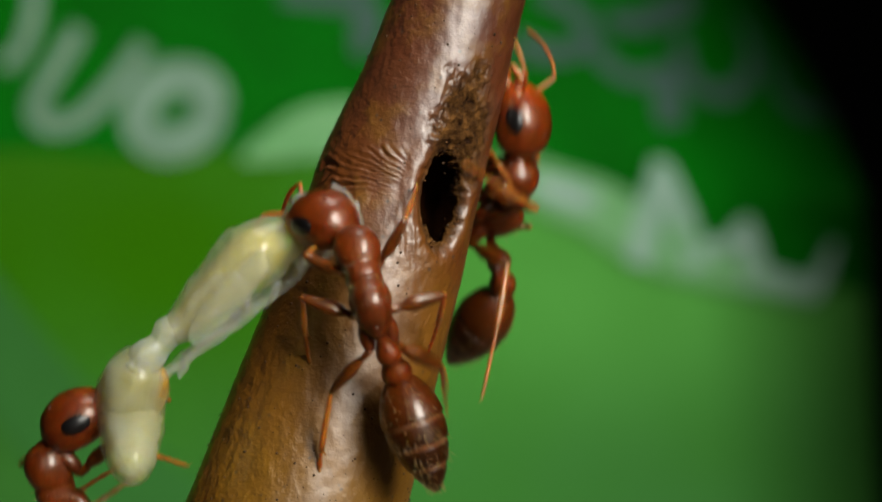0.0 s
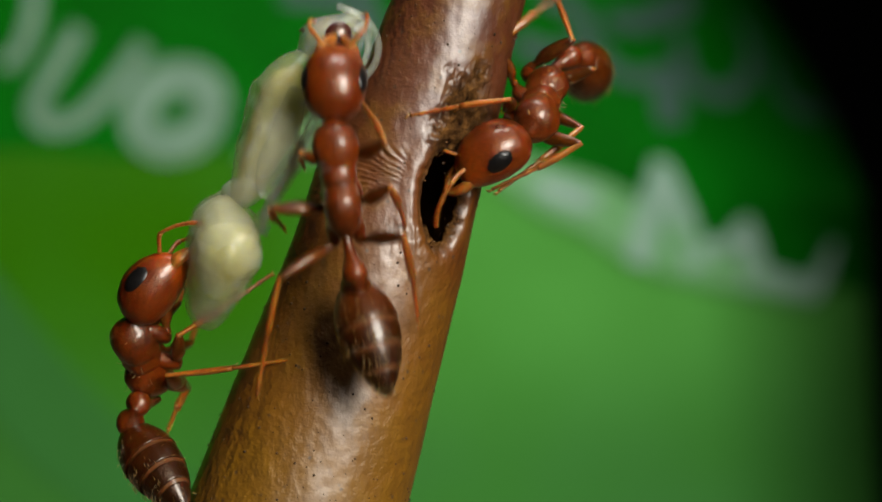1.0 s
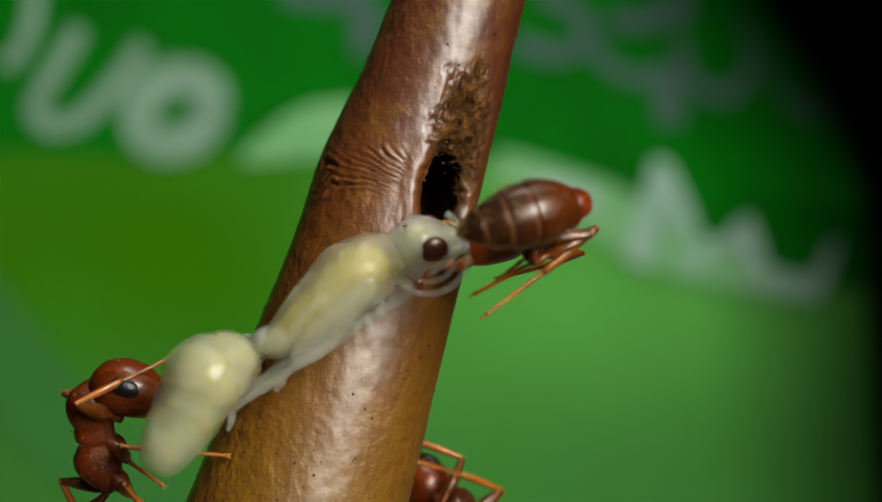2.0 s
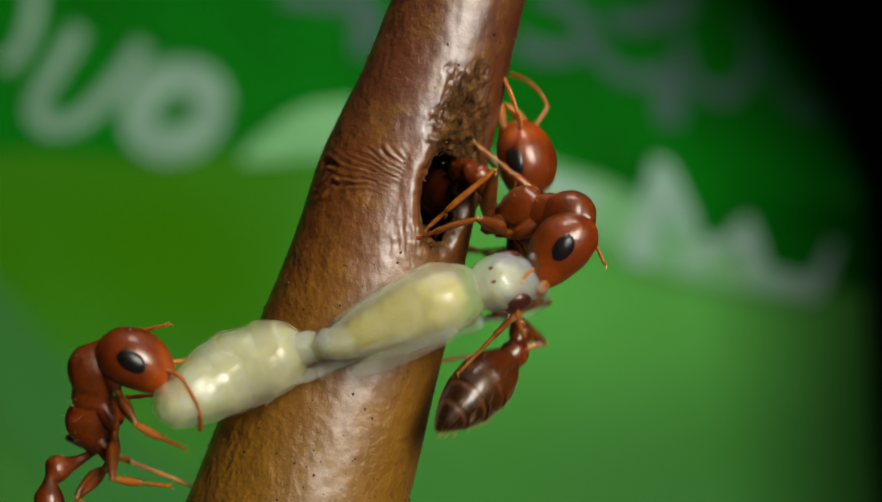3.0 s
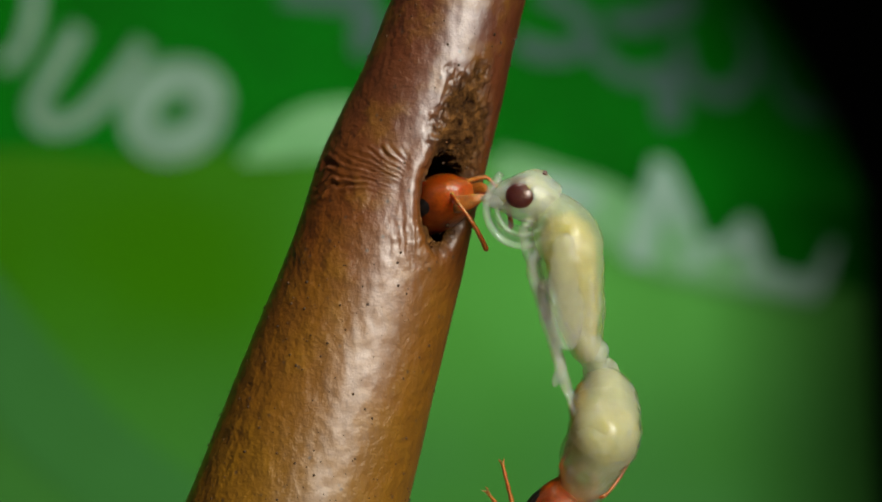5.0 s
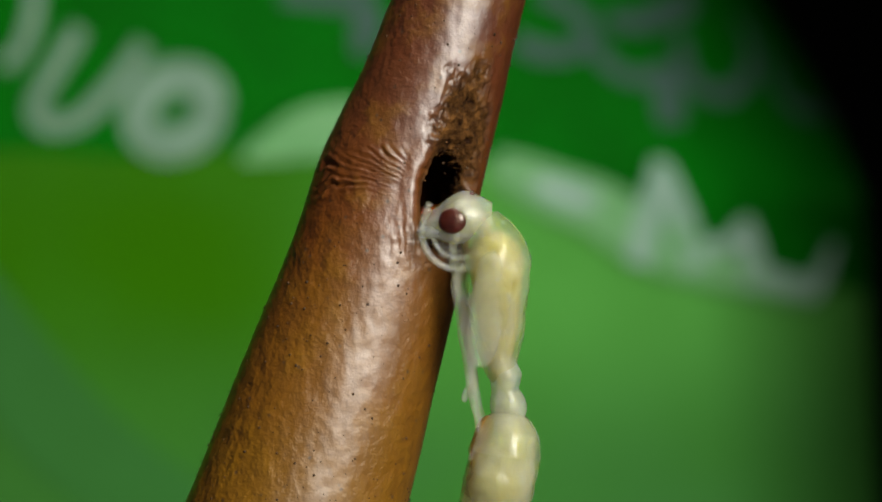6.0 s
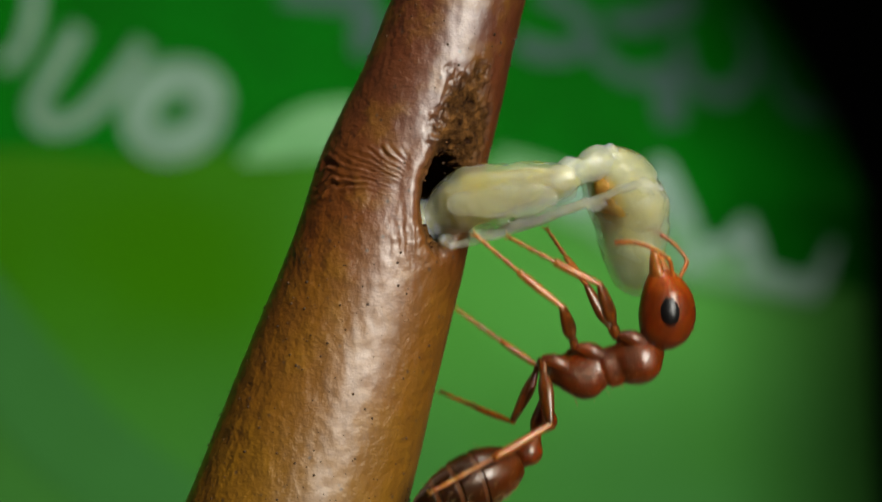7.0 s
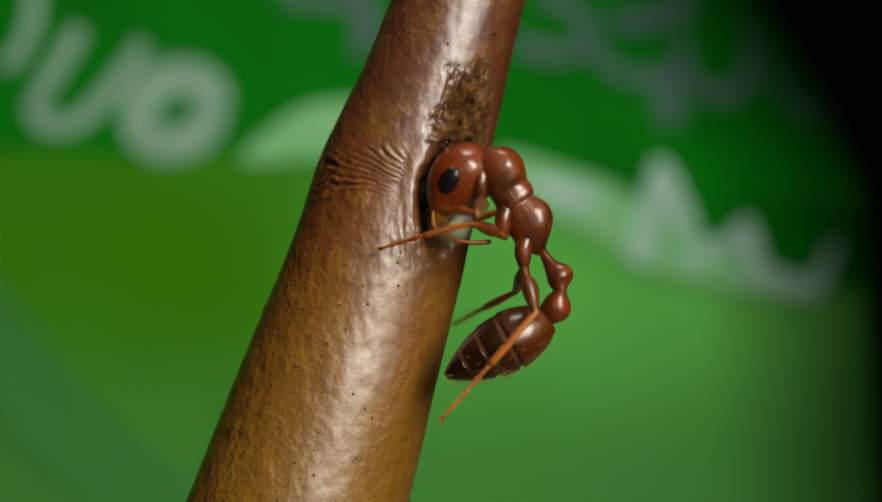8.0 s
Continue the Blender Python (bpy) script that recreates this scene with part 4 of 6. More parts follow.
    first.at(1.2, (0.79, -2.20, -0.43), (0.13, -2.20, 0.86), (0.25, -2.20, -2.10), (0.35, -2.20, -2.84), (0.00, -2.20, -3.26), (0.07, -2.20, -5.06), (0.39, -0.91, -0.13), head_up=(0.31, -0.93, -0.21), feel=(45, 35), front_left=((-0.98, -1.36, 0.06), (-0.33, -2.59, -0.36)), mid_left=((-2.19, -1.31, -1.39), (-0.16, -2.83, -1.21)), hind_left=((-2.30, -1.67, -3.62), (-0.20, -2.83, -2.14)), mid_right=((0.67, -0.50, -2.23), (1.06, -2.34, -1.84)), hind_right=((1.12, -0.20, -3.14), (0.88, -1.14, -2.37)))
    first.at(1.3, (1.37, -1.90, -0.44), (0.93, -1.90, 0.94), (0.82, -1.90, -2.10), (0.69, -1.90, -2.84), (0.67, -1.38, -3.00), (-0.08, -1.38, -4.64), (0.65, -0.73, -0.22), head_up=(0.52, -0.83, -0.21), front_left=((0.14, -0.76, -0.21), (0.64, -2.40, 0.05)), mid_left=((-1.07, -1.44, -1.32), (0.13, -2.52, -1.20)), hind_left=((-1.92, -1.63, -3.20), (0.13, -2.39, -2.29)), mid_right=(None, (1.85, -1.55, -1.66)))
    first.at(1.4, (1.34, -1.50, 0.40), (0.15, -1.50, 1.22), (1.57, -1.50, -1.34), (1.49, -1.50, -2.08), (1.06, -1.50, -2.43), (-0.59, -1.50, -3.13), (0.94, -0.30, 0.12), head_up=(0.20, -0.40, 0.90), front_left=((0.32, -0.56, 0.06), (0.80, -2.54, 0.05)), mid_left=((-1.07, -1.43, -1.23), (0.81, -2.23, -1.13)), hind_left=((-0.21, -0.64, -2.14), (1.22, -2.40, -1.62)))
    first.at(1.5, (1.35, -1.20, 1.27), (-0.01, -1.20, 1.77), (1.58, -1.20, -0.47), (2.11, -1.20, -0.99), (1.99, -1.20, -1.52), (0.19, -1.20, -1.42), (0.98, -0.15, 0.13), head_up=(0.19, -0.19, 0.96), feel=(50, 40), front_left=((0.40, -0.65, 0.65), (0.93, -2.28, 0.63)), mid_left=((-0.68, -1.32, -0.95), (0.82, -1.58, -0.46)), hind_left=((0.41, -0.02, -0.98), (1.70, -2.02, -0.69)), hind_right=((0.14, -0.61, -0.65), (2.00, -1.00, -0.77)))
    first.at(1.7, (1.28, -1.30, 0.82), (-0.17, -1.30, 0.71), (1.67, -2.76, -0.07), (2.05, -3.40, -0.07), (2.28, -3.79, -0.39), (0.89, -4.81, -0.89), (0.85, -0.08, 0.51), head_up=(0.19, -0.28, 0.94), feel=(45, 30), front_left=((0.41, -0.20, -0.03), (0.89, -2.30, -0.07)), mid_left=((0.14, -0.01, -1.37), (1.31, -2.34, -0.45)), hind_left=((0.10, -0.03, -1.91), (1.80, -2.54, -0.71)), mid_right=(None, (1.94, -1.89, 0.67)))
    first.at(2.2, (1.69, -1.40, 0.40), (0.35, -1.40, -0.16), (1.45, -3.13, 0.55), (1.63, -3.68, 1.02), (1.41, -4.08, 1.33), (-0.25, -4.08, 0.64), (0.86, -0.08, 0.50), head_up=(0.57, -0.29, 0.77), mid_right=((-0.34, -1.22, 0.19), (0.56, -2.24, 0.39)))
    first.at(2.8, (1.94, -1.80, 0.12), (0.72, -1.80, -0.66), (1.16, -0.43, 0.87), (1.11, -0.99, 1.36), (0.60, -0.99, 1.56), (-0.13, 0.41, 0.69), (0.57, -0.12, 0.82), head_up=(-0.39, -0.29, 0.87), tucked=True, mid_right=((-0.34, -1.22, 0.19), (0.49, -1.78, 0.46)), hind_right=((-0.03, -1.07, 0.49), (0.88, -0.91, 1.54)), mid_left=((0.67, -0.30, -0.30), (2.04, -0.99, 0.87)), front_right=((0.82, -1.80, -1.31), (1.18, -2.47, -0.20)))
    first.at(3.0, (2.27, -2.00, 0.46), (1.17, -2.00, -0.56), (0.92, -0.92, 0.74), (0.42, -0.92, 1.32), (0.28, -0.39, 1.25), (-0.13, 1.26, 0.66), (0.25, -0.03, 0.97), head_up=(-0.50, -0.35, 0.80), tucked=True, feel=(35, 45), mid_right=((-0.34, -1.22, 0.19), (0.56, -2.07, 0.48)), hind_right=((-0.03, -1.07, 0.49), (0.86, -1.67, 1.42)), front_right=((0.56, -1.80, -1.56), (1.43, -1.91, -0.57)))
    first.at(3.2, (1.87, -2.00, 0.63), (0.86, -2.00, -0.41), (0.68, -0.72, 0.65), (0.04, -0.72, 1.04), (0.10, -0.30, 0.68), (-0.31, 1.39, 0.24), (0.07, 0.05, 1.00), head_up=(-0.60, -0.40, 0.70), tucked=True, feel=(40, 35), mid_right=((-0.34, -1.22, 0.14), (0.56, -2.28, 0.43)), hind_right=((0.05, -1.01, 0.49), (0.69, -1.91, 1.12)), front_right=((0.73, -1.80, -0.88), (1.37, -1.92, -0.57)))
    first.at(3.5, (1.51, -2.00, 0.61), (0.81, -3.00, -0.18), (0.45, -0.62, 0.45), (-0.29, -0.62, 0.33), (0.01, -0.19, 0.50), (-0.41, 1.50, 0.06), (-0.00, 0.11, 0.99), head_up=(-0.61, -0.51, 0.61), tucked=True, feel=(45, 20), mid_right=((0.14, -0.86, 0.14), (0.73, -2.15, 0.86)), hind_right=((-0.08, -1.11, 0.58), (0.05, -2.04, 0.39)), front_right=((1.20, -1.80, -0.84), (1.23, -2.31, -0.53)))
    first.at(3.7, (1.24, -1.90, 0.57), (1.61, -2.85, -0.30), (0.05, -0.52, 0.39), (-0.17, 0.19, 0.42), (-0.31, 0.72, 0.42), (-0.89, 2.26, -0.32), (-0.11, 0.07, 0.99), head_up=(0.95, 0.10, 0.25), tucked=True, feel=(70, 70), front_right=((-0.38, -1.18, -0.70), (0.51, -2.70, 0.30)), mid_left=((0.28, -0.02, -1.19), (0.73, -1.80, -0.37)), mid_right=((-0.21, -1.08, -0.46), (0.13, -2.26, 0.14)))
    first.at(3.8, (1.28, -1.90, 1.20), (0.83, -3.06, 0.47), (0.33, -0.52, 0.69), (-0.41, -0.52, 0.64), (-0.08, -0.09, 0.68), (-0.59, 1.52, 0.06), (-0.17, 0.24, 0.96), head_up=(-0.61, -0.51, 0.61), tucked=True, feel=(40, 30), mid_right=((-0.12, -1.09, 0.14), (0.14, -2.16, 0.77)), front_right=((-0.03, -1.10, 0.75), (0.55, -2.66, 0.97)), front_left=((1.56, -1.30, -0.29), (1.52, -2.45, 0.56)))
    first.at(4.0, (1.11, -1.90, 0.61), (1.48, -2.85, -0.26), (0.05, -0.52, 0.39), (-0.17, 0.19, 0.42), (-0.31, 0.72, 0.42), (-0.89, 2.26, -0.32), (-0.11, 0.07, 0.99), head_up=(0.95, 0.10, 0.25), tucked=True, feel=(70, 70), front_right=((-0.38, -1.18, -0.70), (0.51, -2.70, 0.30)), mid_left=((0.28, -0.02, -1.19), (0.73, -1.80, -0.37)), mid_right=((-0.21, -1.08, -0.46), (0.13, -2.26, 0.14)))
    first.at(4.2, (1.03, -1.90, 0.72), (1.62, -1.90, -0.61), (0.07, -0.45, 0.48), (-0.17, 0.25, 0.51), (-0.66, 0.25, 0.26), (-0.88, 1.95, -0.31), (-0.10, 0.10, 0.99), head_up=(0.90, -0.05, 0.43), tucked=True, feel=(60, 60), front_right=((0.41, -0.01, -0.39), (0.63, -2.71, 0.35)), mid_right=((0.05, -0.88, -0.21), (0.13, -2.21, 0.05)))
    first.at(4.4, (0.70, -1.50, 0.87), (1.49, -2.57, 0.29), (-0.08, 0.01, 0.43), (-0.31, 0.72, 0.38), (-0.45, 1.25, 0.34), (-0.99, 2.68, -0.61), (-0.02, 0.27, 0.96), head_up=(0.57, -0.10, 0.82), tucked=True, feel=(45, 35), front_right=((0.23, -0.54, -0.38), (0.56, -2.29, 0.39)), front_left=((0.28, -0.02, -1.10), (0.82, -1.91, -0.11)), mid_right=((-0.03, -0.80, -0.91), (0.14, -1.81, 0.06)))
    first.at(4.5, (0.42, -1.20, 0.97), (1.55, -1.89, 0.38), (-0.26, 0.36, 0.55), (-0.90, 0.36, 0.17), (-0.37, 0.36, 0.30), (-1.27, 0.36, -1.26), (0.02, 0.26, 0.96), head_up=(0.42, -0.21, 0.88), tucked=True, front_right=((0.63, -0.03, -0.57), (0.56, -1.84, 0.48)), front_left=((0.32, -0.02, -0.83), (0.82, -1.59, 0.06)))
    first.at(4.7, (-0.11, -0.55, 0.89), (1.04, -1.42, 1.07), (-0.54, 0.93, 0.06), (-0.87, 0.93, -0.61), (-0.87, 1.48, -0.59), (-1.42, 1.48, -2.30), (0.06, 0.50, 0.86), head_up=(0.10, -0.30, 0.95), feel=(40, 30), front_right=((0.05, -0.99, 0.40), (0.05, -1.26, 0.49)), front_left=((0.27, -0.53, -0.21), (0.40, -1.07, -0.03)))
    first.at(4.9, (-0.30, -0.25, 0.63), (0.66, -1.24, 1.08), (-0.89, -0.25, -1.01), (-0.85, 0.49, -0.94), (-1.04, 0.49, -1.45), (-1.64, 0.49, -3.15), (0.12, -0.99, -0.04), head_up=(0.00, -0.41, 0.91), tucked=True, feel=(70, 70))
    first.at(5.2, (-0.44, 0.05, 0.24), (0.30, -0.93, 1.02), (-0.99, 0.05, -1.42), (-1.25, 0.05, -2.13), (-1.34, 0.05, -2.67), (-2.01, 0.05, -4.34), (0.20, -0.98, -0.07), head_up=(-0.30, -0.51, 0.81), tucked=True, feel=(95, 95))
    first.at(5.8, (-0.50, 0.60, -0.13), (0.14, -0.40, 0.70), (-1.05, 0.60, -1.79), (-1.28, 0.60, -2.51), (-1.45, 0.60, -3.03), (-2.05, 0.60, -4.73), (0.20, -0.98, -0.07), head_up=(-0.40, -0.60, 0.70), tucked=True, feel=(100, 100))
    first.at(6.5, (-0.53, 0.60, -0.18), (0.11, -0.40, 0.66), (-1.07, 0.60, -1.84), (-1.29, 0.60, -2.56), (-1.47, 0.60, -3.08), (-2.07, 0.60, -4.77), (0.20, -0.98, -0.06), head_up=(-0.40, -0.60, 0.70), tucked=True, feel=(95, 100))
    first.at(7.0, (-1.56, 0.10, -3.34), (-1.15, 0.10, -1.95), (-2.03, 0.10, -5.03), (-2.23, 0.10, -5.75), (-2.39, 0.10, -6.28), (-2.91, 0.10, -8.00), (0.26, -0.96, -0.07), head_up=(0.30, -0.95, 0.10), tucked=True, feel=(100, 100))
    first.at(8.0, (-2.54, 0.10, -6.57), (-2.14, 0.10, -5.17), (-3.01, 0.10, -8.25), (-3.22, 0.10, -8.97), (-3.38, 0.10, -9.50), (-3.89, 0.10, -11.22), (0.26, -0.96, -0.07), head_up=(0.30, -0.95, 0.10), tucked=True, feel=(100, 100))
    first.play()
    second.at(0.0, (-6.14, -1.00, -2.95), (-5.00, -1.00, -2.19), (-5.83, -0.68, -4.64), (-6.13, -0.98, -5.26), (-5.96, -0.98, -5.78), (-5.17, -0.98, -7.43), (-0.94, -0.27, -0.20), head_up=(-0.50, -0.50, 0.70), feel=(40, 30), front_right=((-3.87, -0.10, -3.46), (-4.92, -1.46, -2.83)))
    second.at(0.3, (-5.69, -1.00, -1.31), (-4.60, -1.00, -0.36), (-5.09, -1.00, -2.95), (-5.79, -1.00, -3.24), (-5.47, -1.00, -3.69), (-4.71, -1.00, -5.32), (-0.90, -0.30, -0.33), head_up=(-0.60, -0.45, 0.65), feel=(30, 40), front_right=((-3.82, -1.00, -0.29), (-4.93, -1.18, -0.64)), mid_right=((-2.74, -0.97, -1.62), (-4.65, -1.73, -1.41)), hind_right=((-2.56, -1.64, -3.69), (-4.60, -2.09, -2.67)), front_left=((-4.87, 1.29, -0.51), (-4.88, -0.19, -0.98)))
    second.at(0.5, (-5.23, -1.20, -1.00), (-4.29, -1.20, -0.00), (-4.97, -0.06, -2.30), (-5.16, -0.72, -2.62), (-5.26, -0.34, -3.00), (-4.30, -0.97, -4.39), (-0.86, -0.31, -0.40), head_up=(-0.64, 0.18, 0.50), feel=(40, 25), front_right=((-3.36, -0.29, 0.46), (-4.34, -1.03, -0.49)), mid_left=((-3.90, -0.20, -1.41), (-4.17, -1.36, -1.67)), mid_right=((-3.48, 1.13, -2.40), (-4.17, -0.39, -2.70)), hind_right=((-2.71, -1.39, -2.70), (-4.75, -2.09, -2.08)), hind_left=((-4.51, -0.82, -3.05), (-4.59, 1.19, -2.47)), front_left=((-4.50, 1.63, -0.22), (-4.47, 0.14, -0.66)))
    second.at(0.7, (-5.26, -1.00, -0.88), (-4.14, -1.00, 0.04), (-4.29, -1.00, -2.34), (-4.99, -1.00, -2.09), (-5.03, -1.00, -2.64), (-3.71, -1.00, -3.87), (-0.78, -0.36, -0.52), head_up=(-0.64, 0.00, 0.55), feel=(30, 35), front_right=((-3.26, -1.00, 0.27), (-4.48, -1.55, -0.20)), mid_right=((-2.27, -0.77, -0.16), (-4.23, -1.08, -0.50)), hind_right=((-2.71, -1.39, -2.70), (-4.28, -2.13, -1.82)), mid_left=((-3.81, -0.20, -1.43), (-4.17, -1.43, -1.45)), hind_left=((-3.90, -0.62, -3.85), (-4.28, -1.59, -2.34)), front_left=((-4.44, 1.48, -0.06), (-4.46, 0.01, -0.55)))
    second.at(1.0, (-4.78, -1.20, -1.09), (-4.04, -1.20, 0.04), (-4.58, 0.06, -2.28), (-4.80, -0.63, -2.46), (-4.90, -0.26, -2.85), (-3.92, -1.29, -3.96), (-0.78, -0.36, -0.51), head_up=(-0.64, 0.18, 0.50), feel=(40, 30), front_right=((-3.12, -1.00, 0.54), (-4.31, -1.08, -0.24)), mid_right=((-2.41, -0.54, -0.21), (-3.97, -1.62, -0.84)), hind_right=((-2.50, -1.21, -1.69), (-4.40, -2.00, -1.64)), front_left=((-4.10, 1.78, -0.31), (-4.19, 0.32, -0.84)), mid_left=((-4.02, 2.45, -1.08), (-4.04, 0.81, -1.49)), hind_left=((-4.25, -0.65, -2.80), (-4.15, 1.37, -2.25)))
    second.at(1.1, (-5.35, -0.95, -0.97), (-4.55, -0.95, 0.24), (-4.35, -0.95, -2.40), (-5.09, -0.95, -2.49), (-4.98, -0.95, -3.02), (-4.09, -0.95, -4.59), (-0.76, -0.37, -0.53), head_up=(-0.70, -0.40, 0.60), feel=(35, 40), front_right=((-3.17, -1.00, 0.49), (-4.43, -1.38, -0.29)), mid_right=((-2.70, -0.17, -0.65), (-4.12, -1.83, -1.22)), hind_right=((-2.46, -1.23, -1.67), (-4.26, -2.08, -1.89)), front_left=((-4.54, 1.55, -0.15), (-4.55, 0.08, -0.64)))
    second.at(1.2, (-5.53, -0.90, -0.84), (-4.77, -0.90, 0.39), (-4.43, -0.90, -2.21), (-4.91, -0.90, -2.79), (-4.90, -0.90, -3.34), (-4.35, -0.90, -5.05), (-0.72, -0.39, -0.58), head_up=(-0.75, -0.30, 0.60), feel=(40, 30), front_right=((-3.26, -1.00, 0.45), (-4.50, -1.64, -0.46)), mid_right=((-2.91, -0.40, -1.27), (-4.20, -1.70, -1.55)), hind_right=((-2.46, -1.22, -1.65), (-4.13, -1.79, -2.20)), hind_left=((-3.92, -0.43, -3.74), (-4.73, -0.67, -2.75)))
    second.at(1.5, (-5.25, -0.90, -1.44), (-4.01, -0.90, -0.71), (-4.46, -0.90, -3.00), (-4.92, -0.90, -3.60), (-4.92, -0.90, -4.15), (-3.80, -0.90, -5.55), (-0.84, -0.32, -0.43), head_up=(-0.50, -0.20, 0.84), feel=(45, 35), front_right=((-4.30, -1.00, -1.38), (-4.62, -1.90, -1.30)), mid_right=((-4.52, -1.20, -2.11), (-5.40, -1.15, -1.91)), mid_left=((-3.04, -0.98, -2.34), (-4.73, -1.36, -2.49)), hind_right=((-3.91, -0.57, -3.82), (-4.50, -1.38, -3.39)), hind_left=((-5.24, -0.50, -4.00), (-5.22, -0.76, -3.18)))
    second.at(1.7, (-5.45, -0.90, -2.02), (-4.00, -0.90, -1.87), (-4.98, -0.90, -3.71), (-5.37, -0.90, -4.35), (-5.34, -0.38, -4.54), (-4.17, -0.38, -5.91), (-0.93, -0.28, -0.25), head_up=(-0.30, -0.20, 0.93), feel=(40, 30), mid_right=((-2.99, -1.04, -2.33), (-4.79, -1.94, -2.62)), mid_left=((-4.56, -1.00, -2.90), (-5.80, -0.67, -2.41)), hind_right=((-4.02, -0.35, -3.93), (-4.53, -1.99, -3.51)), hind_left=((-5.59, -0.50, -4.26), (-5.77, -0.79, -3.68)))
    second.at(2.8, (-5.28, -2.20, -1.97), (-4.00, -2.20, -2.65), (-5.44, -1.04, -3.27), (-6.01, -1.04, -3.75), (-5.84, -1.04, -4.28), (-4.39, -1.04, -5.35), (-0.98, 0.06, 0.18), head_up=(0.10, -0.36, 0.93), feel=(40, 30), front_right=((-3.29, -1.60, -3.03), (-4.58, -2.93, -2.63)), mid_right=((-3.95, -0.54, -3.91), (-4.84, -2.51, -3.37)), hind_right=((-4.91, -1.00, -4.47), (-4.98, -2.43, -3.63)), front_left=((-4.80, -0.80, -2.61), (-4.95, -2.66, -2.57)))
    second.at(3.0, (-5.16, -2.20, -1.41), (-3.69, -2.20, -2.00), (-5.43, -1.59, -3.03), (-5.93, -2.00, -3.42), (-5.87, -2.00, -3.97), (-4.44, -2.42, -4.98), (-0.98, 0.03, 0.18), head_up=(0.10, -0.36, 0.93), feel=(45, 35), front_right=((-3.58, -0.78, -3.27), (-4.50, -2.93, -2.51)), mid_right=((-3.92, -0.43, -3.74), (-4.88, -2.52, -3.29)), hind_right=((-5.17, -1.00, -4.30), (-5.31, -2.44, -3.55)))
    second.at(3.2, (-4.47, -2.30, -2.23), (-3.07, -2.30, -2.59), (-5.10, -2.30, -3.87), (-5.76, -2.30, -3.50), (-5.75, -2.30, -4.05), (-4.77, -2.30, -5.55), (-0.92, -0.15, 0.36), head_up=(0.10, -0.36, 0.93), feel=(40, 30), front_right=((-3.88, -0.38, -3.61), (-4.27, -3.34, -3.07)), mid_right=((-3.80, -0.79, -3.79), (-4.24, -3.35, -3.38)), front_left=((-3.95, -1.00, -3.08), (-4.00, -2.91, -2.76)))
    second.at(3.5, (-4.31, -2.40, -2.17), (-3.17, -2.40, -3.06), (-5.11, -2.40, -3.73), (-5.86, -2.40, -3.69), (-6.09, -2.40, -4.19), (-5.05, -2.40, -5.66), (-0.88, -0.15, 0.45), head_up=(0.41, -0.30, 0.86), feel=(45, 30), front_right=((-2.68, -2.30, -3.35), (-3.91, -3.43, -2.92)), mid_right=((-3.82, -0.59, -3.62), (-4.23, -3.48, -3.12)), front_left=((-3.82, -1.00, -3.12), (-3.91, -1.38, -3.05)), hind_right=((-4.31, -0.12, -4.30), (-4.42, -3.60, -3.52)))
    second.at(3.8, (-3.60, -2.60, -1.85), (-2.38, -2.60, -2.63), (-4.53, -2.60, -3.33), (-5.26, -2.60, -3.52), (-5.10, -2.60, -4.05), (-6.70, -2.60, -4.87), (-0.83, -0.20, 0.52), head_up=(0.36, -0.31, 0.88), feel=(40, 40), front_right=((-2.44, -2.20, -3.40), (-3.23, -3.67, -2.34)), mid_right=((-3.72, -0.74, -3.54), (-3.68, -3.67, -2.86)), hind_right=((-4.13, -0.10, -4.04), (-3.99, -3.76, -3.42)))
    second.at(4.0, (-2.52, -2.80, -2.23), (-1.45, -2.20, -3.30), (-3.73, -2.34, -3.41), (-4.39, -2.33, -3.77), (-4.55, -1.85, -3.99), (-6.14, -1.50, -4.76), (-0.65, -0.30, 0.70), head_up=(0.50, -0.50, 0.70), feel=(45, 35), front_right=((-1.88, -2.40, -3.68), (-2.86, -3.75, -3.26)), mid_right=((-2.92, -2.00, -4.35), (-3.02, -3.80, -3.50)), mid_left=((-3.87, -0.09, -3.42), (-3.76, -2.08, -2.91)))
    second.at(4.2, (-2.54, -2.80, -2.64), (-1.49, -2.80, -3.65), (-3.96, -2.80, -3.67), (-4.10, -2.07, -3.80), (-4.54, -2.07, -4.13), (-6.14, -2.07, -4.95), (-0.53, -0.41, 0.74), head_up=(0.51, -0.61, 0.61), feel=(40, 30), front_right=((-2.05, -2.40, -3.59), (-2.86, -3.77, -3.38)), hind_left=((-3.40, -0.38, -2.44), (-4.01, -2.04, -2.78)), mid_left=((-4.22, -0.12, -3.95), (-3.74, -3.08, -3.24)))
    second.at(4.4, (-0.35, -2.50, -3.11), (0.81, -2.50, -3.98), (-1.96, -2.50, -3.81), (-2.12, -1.77, -3.87), (-2.54, -1.77, -4.23), (-4.20, -1.77, -4.93), (-0.37, -0.39, 0.84), head_up=(0.51, -0.61, 0.61), hind_left=((-3.09, -1.05, -2.59), (-2.05, -2.30, -2.97)), front_right=((-0.20, -2.00, -4.35), (-1.01, -3.40, -3.70)), hind_right=((-3.13, -1.41, -3.65), (-2.39, -2.61, -3.66)))
    second.at(4.5, (-0.20, -2.10, -4.55), (1.03, -2.10, -5.32), (-1.87, -2.10, -5.09), (-1.93, -1.38, -5.29), (-2.37, -1.38, -5.62), (-4.02, -1.38, -6.35), (-0.26, -0.52, 0.81), head_up=(0.31, -0.62, 0.72))
